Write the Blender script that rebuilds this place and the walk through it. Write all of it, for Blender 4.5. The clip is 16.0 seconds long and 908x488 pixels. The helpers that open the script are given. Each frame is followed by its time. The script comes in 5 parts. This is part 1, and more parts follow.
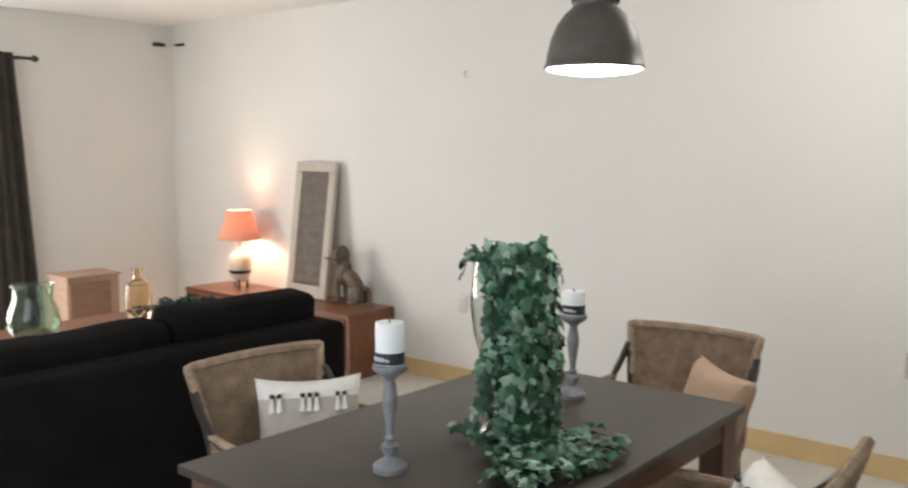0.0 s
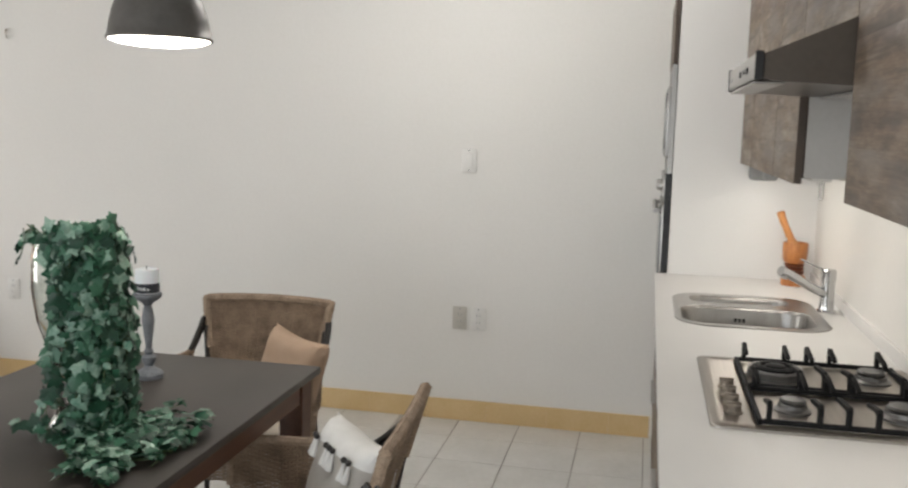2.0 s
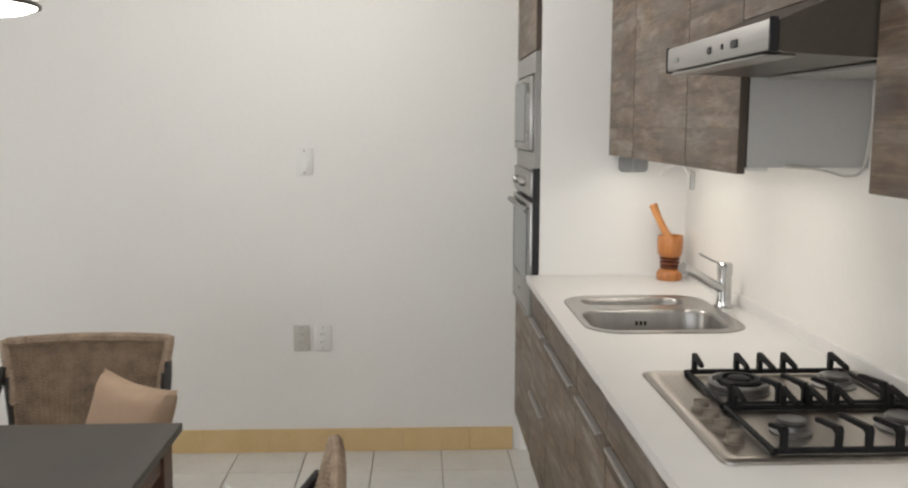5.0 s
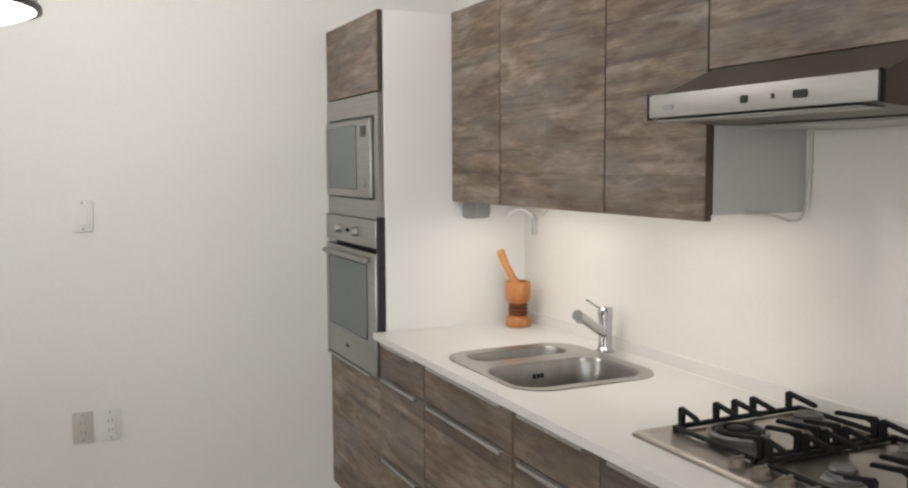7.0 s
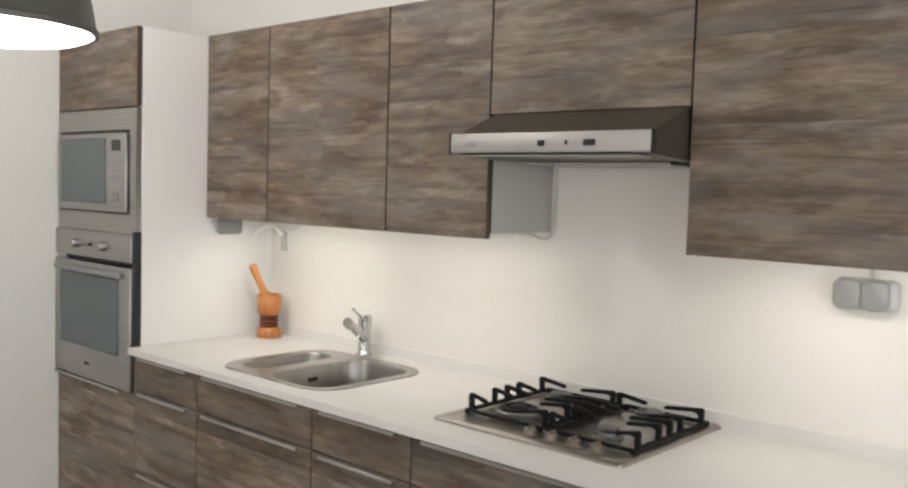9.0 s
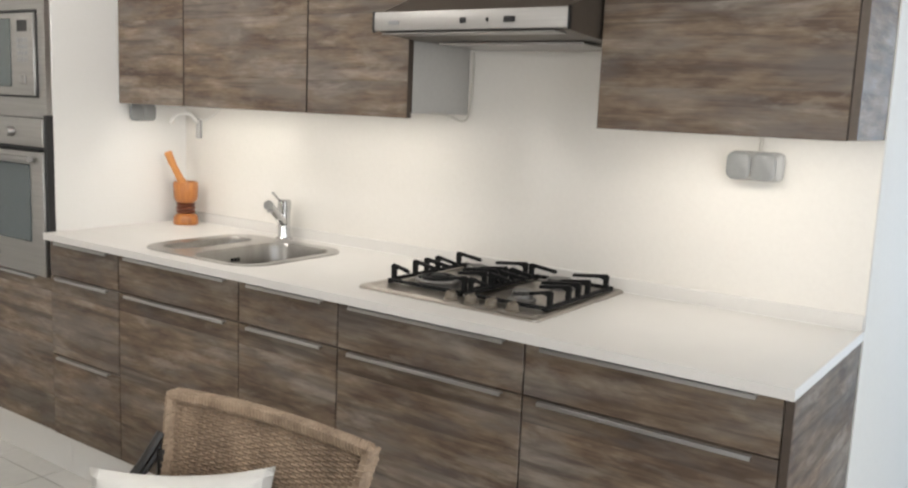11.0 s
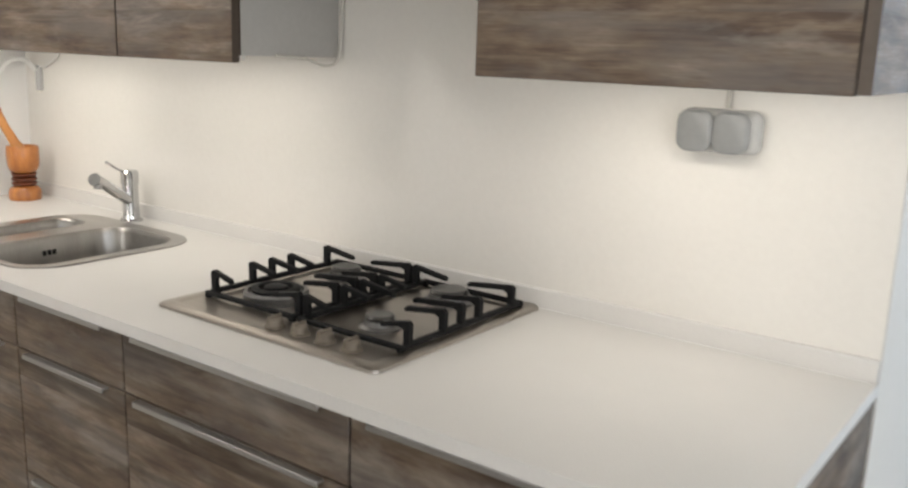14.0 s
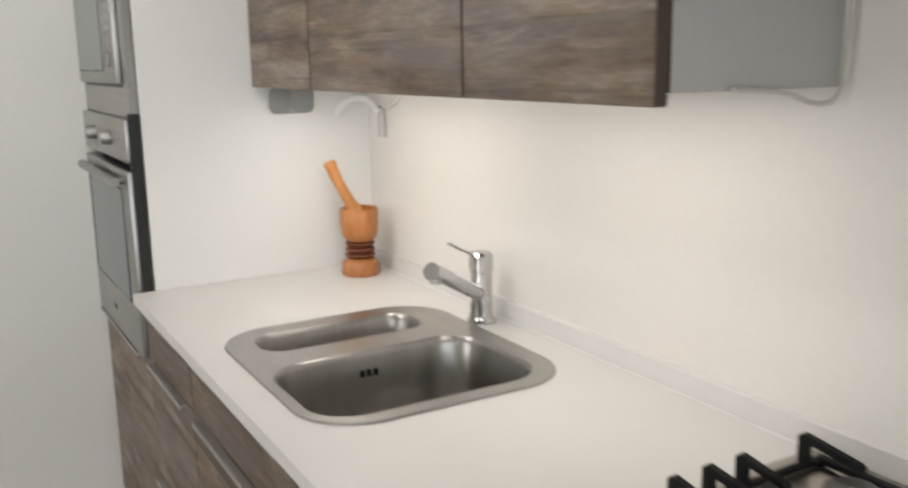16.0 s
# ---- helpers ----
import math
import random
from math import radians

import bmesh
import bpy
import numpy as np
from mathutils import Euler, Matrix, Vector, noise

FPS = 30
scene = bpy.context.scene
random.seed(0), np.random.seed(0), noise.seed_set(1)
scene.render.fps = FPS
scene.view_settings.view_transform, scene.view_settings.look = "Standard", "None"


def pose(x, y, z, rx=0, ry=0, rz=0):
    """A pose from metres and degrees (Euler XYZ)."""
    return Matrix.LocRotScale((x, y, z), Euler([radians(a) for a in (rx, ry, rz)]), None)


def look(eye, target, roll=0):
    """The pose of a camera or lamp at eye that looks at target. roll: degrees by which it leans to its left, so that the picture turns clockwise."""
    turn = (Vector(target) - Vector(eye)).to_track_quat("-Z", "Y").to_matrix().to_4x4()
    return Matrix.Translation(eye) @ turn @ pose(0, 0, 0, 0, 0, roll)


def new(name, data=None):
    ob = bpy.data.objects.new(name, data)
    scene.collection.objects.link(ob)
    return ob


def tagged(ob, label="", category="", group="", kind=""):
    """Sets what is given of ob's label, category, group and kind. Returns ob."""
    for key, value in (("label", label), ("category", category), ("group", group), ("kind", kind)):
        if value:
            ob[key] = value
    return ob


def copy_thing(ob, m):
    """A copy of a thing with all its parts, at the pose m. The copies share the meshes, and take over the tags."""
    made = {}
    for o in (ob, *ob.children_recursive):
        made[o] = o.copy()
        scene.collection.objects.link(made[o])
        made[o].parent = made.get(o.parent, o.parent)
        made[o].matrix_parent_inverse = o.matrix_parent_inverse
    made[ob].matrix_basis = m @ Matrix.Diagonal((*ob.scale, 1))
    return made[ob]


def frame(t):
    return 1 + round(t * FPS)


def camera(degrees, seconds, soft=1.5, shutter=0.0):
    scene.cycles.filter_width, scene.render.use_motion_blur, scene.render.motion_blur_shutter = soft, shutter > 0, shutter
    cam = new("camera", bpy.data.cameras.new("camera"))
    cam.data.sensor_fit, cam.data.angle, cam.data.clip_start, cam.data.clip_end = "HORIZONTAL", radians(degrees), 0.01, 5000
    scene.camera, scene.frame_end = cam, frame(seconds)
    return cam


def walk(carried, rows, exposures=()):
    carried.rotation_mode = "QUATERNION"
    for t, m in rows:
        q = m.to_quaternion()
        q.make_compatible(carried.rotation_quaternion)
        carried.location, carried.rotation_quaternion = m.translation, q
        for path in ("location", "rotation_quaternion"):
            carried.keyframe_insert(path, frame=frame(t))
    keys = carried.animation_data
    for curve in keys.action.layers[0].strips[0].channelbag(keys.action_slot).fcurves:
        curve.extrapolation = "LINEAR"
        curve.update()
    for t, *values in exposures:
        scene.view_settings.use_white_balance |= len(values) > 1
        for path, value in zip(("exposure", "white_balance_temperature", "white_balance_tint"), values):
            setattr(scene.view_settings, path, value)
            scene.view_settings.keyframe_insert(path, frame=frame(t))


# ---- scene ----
cam = camera(54.0, 16.0, soft=2.2, shutter=0.4)
PATH = [
    (0, (4.208, -0.656, 1.464), (2.675, -1.921, 1.248), 0.3),
    (0.5, (4.244, -0.675, 1.457), (2.576, -1.751, 1.215), 0.5),
    (1, (4.27, -0.658, 1.466), (2.469, -1.487, 1.206), 0.8),
    (1.5, (4.245, -0.652, 1.47), (2.347, -1.226, 1.208), 1.4),
    (2, (4.248, -0.65, 1.475), (2.31, -1.068, 1.208), 1.4),
    (2.5, (4.246, -0.666, 1.465), (2.288, -0.996, 1.221), 1.7),
    (3, (4.221, -0.673, 1.457), (2.246, -0.922, 1.26), 1.7),
    (3.5, (4.185, -0.701, 1.451), (2.21, -0.926, 1.235), 1.1),
    (6, (3.597, -1.311, 1.462), (1.658, -0.873, 1.241), 0.3),
    (6.5, (3.493, -1.467, 1.47), (1.607, -0.827, 1.289), 0.4),
    (7, (3.491, -1.625, 1.476), (1.681, -0.792, 1.301), -0.3),
    (7.5, (3.5, -1.797, 1.479), (1.758, -0.824, 1.345), 0.0),
    (8, (3.463, -1.905, 1.483), (1.83, -0.752, 1.412), 1.0),
    (8.5, (3.461, -2.03, 1.492), (2.005, -0.661, 1.427), 1.2),
    (11, (3.503, -2.262, 1.388), (2.363, -0.648, 1.083), 2.4),
    (11.5, (3.505, -2.238, 1.382), (2.397, -0.621, 0.987), 1.9),
    (12, (3.536, -2.164, 1.361), (2.468, -0.541, 0.883), 1.6),
    (12.5, (3.58, -1.993, 1.359), (2.541, -0.378, 0.8), 1.7),
    (13, (3.586, -1.828, 1.37), (2.519, -0.223, 0.838), 1.9),
    (13.5, (3.474, -1.649, 1.386), (2.384, -0.038, 0.919), 2.2),
    (14, (3.356, -1.471, 1.392), (2.197, 0.101, 0.963), 1.9),
    (14.5, (3.253, -1.264, 1.408), (1.919, 0.167, 0.994), 1.2),
    (15, (3.096, -1.108, 1.394), (1.626, 0.18, 0.969), 0.6),
    (15.5, (2.847, -1.026, 1.389), (1.271, 0.128, 0.961), -0.4),
    (16, (2.645, -0.957, 1.4), (0.951, 0.029, 1.0), -0.9),
]
walk(cam, [(t, look(eye, target, roll)) for t, eye, target, roll in PATH],
     exposures=[(0.0, -0.33, 6560, 10), (1.0, -0.46, 6500, 10), (1.5, -0.50, 6460, 10), (3.5, -0.43, 6500, 10), (6.0, -0.50, 6470, 10), (7.0, -0.46, 6470, 10), (7.5, -0.34, 6450, 10), (8.5, -0.38, 6500, 10),
                (11.0, -0.24, 6540, 10), (11.5, -0.17, 6560, 10), (12.5, -0.26, 6640, 10), (14.0, -0.41, 6600, 10), (15.0, -0.40, 6340, 10), (16.0, -0.40, 6420, 10)])

# ---------------------------------------------------------------- light
world = bpy.data.worlds.new("world")
scene.world = world
world.use_nodes = True
_sky = world.node_tree.nodes.new("ShaderNodeTexSky")
_sky.sky_type = "NISHITA"
_sky.sun_disc = False
_sky.sun_elevation, _sky.sun_rotation = radians(50), radians(200)
world.node_tree.links.new(_sky.outputs[0], world.node_tree.nodes["Background"].inputs[0])
world.node_tree.nodes["Background"].inputs[1].default_value = 0.1


def area(name, m, w, h, power, color, spread=180):
    lamp = bpy.data.lights.new(name, "AREA")
    lamp.shape, lamp.size, lamp.size_y = "RECTANGLE", w, h
    lamp.energy, lamp.color, lamp.spread = power, color, radians(spread)
    ob = new(name, lamp)
    ob.matrix_world = m
    return ob


def bulb(name, x, y, z, power, color, r=0.03):
    lamp = bpy.data.lights.new(name, "POINT")
    lamp.energy, lamp.color, lamp.shadow_soft_size = power, color, r
    ob = new(name, lamp)
    ob.location = (x, y, z)
    return ob


CEIL, FAR, EAST, HALL_END, HALL_E = 2.42, -7.12, 5.6, 4.2, 4.5
area("daylight_far_window", look((2.6, FAR - 0.05, 1.15), (2.6, 0, 1.15)), 2.3, 1.85, 128, (1.0, 0.975, 0.945))
# fill light from the unseen east side, added to brighten the west wall
area("added_light_east", look((EAST + 0.05, -2.6, 1.15), (0, -2.6, 1.15)), 3.6, 2.1, 78, (0.955, 0.97, 0.985))
area("daylight_hall_door", look((3.85, HALL_END + 0.05, 1.15), (3.4, 0, 1.15)), 1.0, 2.0, 74, (0.64, 0.80, 1.0))
bulb("table_lamp_light", 0.2, -6.00, 0.873, 15, (1.0, 0.75, 0.53), 0.04)
# unseen ceiling light, added to brighten the walls above the units
bulb("assumed_ceiling_light", 1.15, -1.38, 2.26, 25, (1.0, 0.965, 0.92), 0.09)
area("cabinet_light_sink", look((1.02, -0.230, 1.345), (1.02, -0.165, 0.9)), 0.50, 0.05, 1.40, (1.0, 0.94, 0.85), 176)
area("cabinet_light_middle", look((1.67, -0.230, 1.345), (1.67, -0.165, 0.9)), 0.50, 0.05, 1.05, (1.0, 0.94, 0.85), 176)
area("cabinet_light_end", look((2.82, -0.230, 1.343), (2.82, -0.165, 0.9)), 0.50, 0.05, 1.22, (1.0, 0.94, 0.85), 176)


# ---------------------------------------------------------------- materials
def mat(name, c1, c2=None, rough=0.5, metal=0.0, scale=6.0, stretch=(1, 1, 1), bump=0.0, fine=90.0, fine_mix=0.35, rand=0.0, **extra):
    m = bpy.data.materials.new(name)
    m.use_nodes = True
    n, l = m.node_tree.nodes, m.node_tree.links
    b = n["Principled BSDF"]
    c2 = c2 or tuple(min(1, c * 1.12) for c in c1)
    geo = n.new("ShaderNodeNewGeometry")
    vm = n.new("ShaderNodeVectorMath")
    vm.operation = "MULTIPLY"
    vm.inputs[1].default_value = stretch
    l.new(geo.outputs["Position"], vm.inputs[0])
    vec = vm.outputs[0]
    info = n.new("ShaderNodeObjectInfo")
    if rand:
        mul = n.new("ShaderNodeMath")
        mul.operation = "MULTIPLY"
        mul.inputs[1].default_value = rand
        l.new(info.outputs["Random"], mul.inputs[0])
        add = n.new("ShaderNodeVectorMath")
        l.new(vec, add.inputs[0])
        l.new(mul.outputs[0], add.inputs[1])
        vec = add.outputs[0]
    big, small = n.new("ShaderNodeTexNoise"), n.new("ShaderNodeTexNoise")
    for t, s, d in ((big, scale, 3), (small, fine, 2)):
        t.inputs["Scale"].default_value, t.inputs["Detail"].default_value = s, d
        l.new(vec, t.inputs["Vector"])
    mix = n.new("ShaderNodeMix")
    mix.inputs[0].default_value = fine_mix
    l.new(big.outputs[0], mix.inputs[2])
    l.new(small.outputs[0], mix.inputs[3])
    ramp = n.new("ShaderNodeValToRGB")
    ramp.color_ramp.elements[0].position, ramp.color_ramp.elements[1].position = 0.3, 0.7
    ramp.color_ramp.elements[0].color, ramp.color_ramp.elements[1].color = (*c1, 1), (*c2, 1)
    l.new(mix.outputs[0], ramp.inputs[0])
    l.new(ramp.outputs[0], b.inputs["Base Color"])
    b.inputs["Roughness"].default_value, b.inputs["Metallic"].default_value = rough, metal
    if bump:
        bp = n.new("ShaderNodeBump")
        bp.inputs["Strength"].default_value, bp.inputs["Distance"].default_value = bump, 0.004
        l.new(mix.outputs[0], bp.inputs["Height"])
        l.new(bp.outputs[0], b.inputs["Normal"])
    for k, v in extra.items():
        b.inputs[k.replace("_", " ")].default_value = v
    return m


def laminate(name, tint=1.0, rough_=0.5, spec=0.36):
    """Weathered oak print: long horizontal grain, cloudy grey patches, boards of 0.19 m."""
    m = bpy.data.materials.new(name)
    m.use_nodes = True
    n, l = m.node_tree.nodes, m.node_tree.links
    b = n["Principled BSDF"]
    geo, info = n.new("ShaderNodeNewGeometry"), n.new("ShaderNodeObjectInfo")
    mul = n.new("ShaderNodeMath")
    mul.operation, mul.inputs[1].default_value = "MULTIPLY", 7.0
    l.new(info.outputs["Random"], mul.inputs[0])
    sep = n.new("ShaderNodeSeparateXYZ")
    l.new(geo.outputs["Position"], sep.inputs[0])
    board = n.new("ShaderNodeMath")
    board.operation, board.inputs[1].default_value = "MULTIPLY_ADD", 1 / 0.19
    board.inputs[2].default_value = 0.37
    l.new(sep.outputs[2], board.inputs[0])
    fl, fr = n.new("ShaderNodeMath"), n.new("ShaderNodeMath")
    fl.operation, fr.operation = "FLOOR", "FRACT"
    l.new(board.outputs[0], fl.inputs[0])
    l.new(board.outputs[0], fr.inputs[0])
    white = n.new("ShaderNodeTexWhiteNoise")
    white.noise_dimensions = "1D"
    l.new(fl.outputs[0], white.inputs["W"])
    add = n.new("ShaderNodeVectorMath")
    l.new(geo.outputs["Position"], add.inputs[0])
    shift = n.new("ShaderNodeMath")
    shift.operation, shift.inputs[1].default_value = "MULTIPLY_ADD", 3.0
    l.new(white.outputs[0], shift.inputs[0])
    l.new(mul.outputs[0], shift.inputs[2])
    com = n.new("ShaderNodeCombineXYZ")
    l.new(shift.outputs[0], com.inputs[0])
    l.new(shift.outputs[0], com.inputs[1])
    l.new(com.outputs[0], add.inputs[1])

    def tex(scl, stretch, detail, rough=0.6, dist=0.0):
        v, t = n.new("ShaderNodeVectorMath"), n.new("ShaderNodeTexNoise")
        v.operation, v.inputs[1].default_value = "MULTIPLY", stretch
        l.new(add.outputs[0], v.inputs[0])
        l.new(v.outputs[0], t.inputs["Vector"])
        t.inputs["Scale"].default_value, t.inputs["Detail"].default_value = scl, detail
        t.inputs["Roughness"].default_value, t.inputs["Distortion"].default_value = rough, dist
        return t.outputs[0]

    def mixed(f, a, bb, kind="FLOAT"):
        x = n.new("ShaderNodeMix")
        x.data_type = kind
        i = {"FLOAT": (0, 2, 3, 0), "RGBA": (0, 6, 7, 2)}[kind]
        for src, k in ((f, i[0]), (a, i[1]), (bb, i[2])):
            if isinstance(src, (int, float, tuple)):
                x.inputs[k].default_value = src
            else:
                l.new(src, x.inputs[k])
        return x.outputs[i[3]]

    streak = tex(1.0, (1.5, 1.5, 27), 5, 0.62, 0.12)
    cloud = tex(1.0, (3.2, 3.2, 13), 5, 0.58, 0.15)
    blot = tex(1.0, (8, 8, 34), 5, 0.62, 0.15)
    hair = tex(1.0, (14, 14, 240), 2)
    val = mixed(0.60, streak, cloud)
    val = mixed(0.42, val, blot)
    val = mixed(0.14, val, hair)
    ramp = n.new("ShaderNodeValToRGB")
    els = ramp.color_ramp.elements
    els[0].position, els[0].color = 0.34, (0.060 * tint, 0.045 * tint, 0.034 * tint, 1)
    els[1].position, els[1].color = 0.66, (0.36 * tint, 0.31 * tint, 0.26 * tint, 1)
    for p, c in ((0.44, (0.104, 0.070, 0.050)), (0.51, (0.165, 0.119, 0.082)), (0.57, (0.235, 0.178, 0.130))):
        e = els.new(p)
        e.color = (*[k * tint for k in c], 1)
    l.new(val, ramp.inputs[0])
    grey = n.new("ShaderNodeValToRGB")
    grey.color_ramp.elements[0].position, grey.color_ramp.elements[1].position = 0.45, 0.62
    l.new(tex(1.0, (3.0, 3.0, 10), 4, 0.62, 0.2), grey.inputs[0])
    f = n.new("ShaderNodeMath")
    f.operation, f.inputs[1].default_value = "MULTIPLY", 0.55
    l.new(grey.outputs[0], f.inputs[0])
    col = mixed(f.outputs[0], ramp.outputs[0], (0.17 * tint, 0.155 * tint, 0.145 * tint, 1), "RGBA")

    def band(source, lo, hi, weight):
        r, w = n.new("ShaderNodeMapRange"), n.new("ShaderNodeMath")
        r.inputs["From Min"].default_value, r.inputs["From Max"].default_value = lo, hi
        l.new(source, r.inputs["Value"])
        w.operation, w.inputs[1].default_value = "MULTIPLY", weight
        l.new(r.outputs[0], w.inputs[0])
        return w.outputs[0]

    # pale scuffs and dark wavy grain lines
    col = mixed(band(tex(1.0, (3.6, 3.6, 14), 5, 0.64, 0.30), 0.54, 0.68, 0.52), col, (0.37 * tint, 0.325 * tint, 0.275 * tint, 1), "RGBA")
    col = mixed(band(tex(1.0, (1.5, 1.5, 34), 4, 0.58, 0.25), 0.55, 0.66, 0.52), col, (0.052 * tint, 0.038 * tint, 0.028 * tint, 1), "RGBA")
    per = n.new("ShaderNodeMath")
    per.operation, per.inputs[1].default_value, per.inputs[2].default_value = "MULTIPLY_ADD", 0.30, 0.85
    l.new(white.outputs[0], per.inputs[0])
    seam = n.new("ShaderNodeMath")
    seam.operation, seam.inputs[1].default_value = "GREATER_THAN", 0.018
    l.new(fr.outputs[0], seam.inputs[0])
    sm = n.new("ShaderNodeMath")
    sm.operation, sm.inputs[1].default_value, sm.inputs[2].default_value = "MULTIPLY_ADD", 0.16, 0.84
    l.new(seam.outputs[0], sm.inputs[0])
    both = n.new("ShaderNodeMath")
    both.operation = "MULTIPLY"
    l.new(per.outputs[0], both.inputs[0])
    l.new(sm.outputs[0], both.inputs[1])
    sc = n.new("ShaderNodeVectorMath")
    sc.operation = "SCALE"
    l.new(col, sc.inputs[0])
    l.new(both.outputs[0], sc.inputs[3])
    l.new(sc.outputs[0], b.inputs["Base Color"])
    b.inputs["Roughness"].default_value, b.inputs["Specular IOR Level"].default_value = rough_, spec
    bp = n.new("ShaderNodeBump")
    bp.inputs["Strength"].default_value, bp.inputs["Distance"].default_value = 0.25, 0.001
    l.new(val, bp.inputs["Height"])
    l.new(bp.outputs[0], b.inputs["Normal"])
    return m


def glass(name, color=(1, 1, 1), rough=0.02, ior=1.45):
    m = bpy.data.materials.new(name)
    m.use_nodes = True
    b = m.node_tree.nodes["Principled BSDF"]
    b.inputs["Base Color"].default_value = (*color, 1)
    b.inputs["Transmission Weight"].default_value = 1
    b.inputs["Roughness"].default_value, b.inputs["IOR"].default_value = rough, ior
    return m


def glow(name, color, power):
    m = bpy.data.materials.new(name)
    m.use_nodes = True
    b = m.node_tree.nodes["Principled BSDF"]
    b.inputs["Base Color"].default_value = (*color, 1)
    b.inputs["Emission Color"].default_value = (*color, 1)
    b.inputs["Emission Strength"].default_value = power
    return m


WALL = mat("wall_paint", (0.76, 0.745, 0.71), (0.82, 0.805, 0.775), 0.75, scale=0.9, bump=0.05, fine=60, fine_mix=0.3)
CEILING = mat("ceiling_paint", (0.80, 0.79, 0.76), (0.85, 0.84, 0.82), 0.85, scale=1.2)
TILE = mat("floor_tile", (0.62, 0.61, 0.58), (0.72, 0.71, 0.68), 0.22, scale=5, rand=4, fine=45, bump=0.03)
GROUT = mat("tile_grout", (0.27, 0.25, 0.23), (0.36, 0.34, 0.31), 0.9, scale=8)
SKIRT = mat("skirting_tile", (0.62, 0.44, 0.21), (0.70, 0.52, 0.28), 0.4, scale=7, fine=70)
OAK = laminate("weathered_oak_laminate", 0.98)
# matt side boards, tinted lighter to include the hall's light on them
OAK_SIDE = laminate("matt_oak_laminate_lit", 1.1, 0.62, 0.26)
# brown of the real edge bands, also the painted shade in front gaps
OAK_EDGE_AND_GAP = mat("door_edge_and_gap_shade", (0.050, 0.036, 0.027), (0.080, 0.058, 0.043), 0.5, scale=12)
MELAMINE = mat("white_melamine", (0.80, 0.79, 0.765), (0.83, 0.82, 0.80), 0.4, scale=2)
GREYBOARD = mat("grey_melamine", (0.43, 0.42, 0.40), (0.49, 0.48, 0.46), 0.45, scale=3)
QUARTZ = mat("white_worktop", (0.655, 0.638, 0.612), (0.715, 0.697, 0.670), 0.42, scale=5, fine=300, fine_mix=0.5)
STEEL = mat("brushed_steel", (0.36, 0.35, 0.335), (0.44, 0.43, 0.415), 0.33, 1.0, scale=3, stretch=(1, 40, 40), fine=40, bump=0.04)
STEEL_DULL = mat("satin_steel", (0.36, 0.35, 0.34), (0.43, 0.42, 0.41), 0.40, 1.0, scale=4, stretch=(1, 1, 30), fine=50)
HOBSTEEL = mat("hob_steel", (0.34, 0.312, 0.278), (0.42, 0.388, 0.35), 0.34, 1.0, scale=3, stretch=(1, 40, 40), fine=40, bump=0.03)
# darker than the rim: the bowls' dark reflections are put into the colour
BOWLSTEEL = mat("sink_bowl_steel_shaded", (0.29, 0.278, 0.262), (0.37, 0.357, 0.34), 0.28, 1.0, scale=5, stretch=(1, 6, 1), fine=60, bump=0.03)
BURNSTEEL = mat("burner_alloy", (0.16, 0.155, 0.15), (0.24, 0.235, 0.23), 0.4, 0.8, scale=20)
# same sink steel, coloured lighter for the brighter lit rim
RIMSTEEL = mat("sink_rim_steel_lit", (0.37, 0.358, 0.34), (0.45, 0.438, 0.42), 0.29, 1.0, scale=4, stretch=(1, 8, 1), fine=60, bump=0.03)
CAPMETAL = mat("enamelled_cap", (0.045, 0.044, 0.042), (0.075, 0.073, 0.070), 0.28, 0.35, scale=30)
KNOBMETAL = mat("dull_knob_metal", (0.19, 0.162, 0.130), (0.25, 0.215, 0.178), 0.5, 0.6, scale=30)
CHROME = mat("chrome", (0.55, 0.55, 0.55), (0.62, 0.62, 0.62), 0.1, 1.0, scale=20)
ALU = mat("aluminium", (0.47, 0.465, 0.46), (0.54, 0.535, 0.53), 0.44, 1.0, scale=3, stretch=(2, 60, 60), fine=30)
IRON = mat("cast_iron", (0.007, 0.007, 0.0075), (0.015, 0.015, 0.0155), 0.6, scale=40, bump=0.2, Specular_IOR_Level=0.15)
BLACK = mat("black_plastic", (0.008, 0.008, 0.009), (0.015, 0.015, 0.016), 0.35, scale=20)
# base lifted to grey-blue, so the room's reflection is partly painted in
DARKGLASS = mat("oven_glass", (0.085, 0.105, 0.110), (0.10, 0.122, 0.128), 0.08, scale=4)
MW_GLASS = mat("microwave_glass", (0.10, 0.12, 0.12), (0.12, 0.14, 0.14), 0.12, scale=4)
PLASTIC_W = mat("white_plastic", (0.74, 0.73, 0.70), (0.79, 0.78, 0.75), 0.35, scale=10)
PLASTIC_B = mat("beige_plastic", (0.53, 0.505, 0.455), (0.58, 0.555, 0.505), 0.4, scale=10)
PLASTIC_G = mat("grey_plastic", (0.27, 0.275, 0.28), (0.32, 0.325, 0.33), 0.35, scale=10)
FLAP = mat("socket_flap_plastic", (0.22, 0.225, 0.225), (0.27, 0.275, 0.275), 0.35, scale=10)
CLEAR = mat("frosted_cover", (0.66, 0.66, 0.65), (0.72, 0.72, 0.71), 0.25, scale=10, Alpha=0.5)
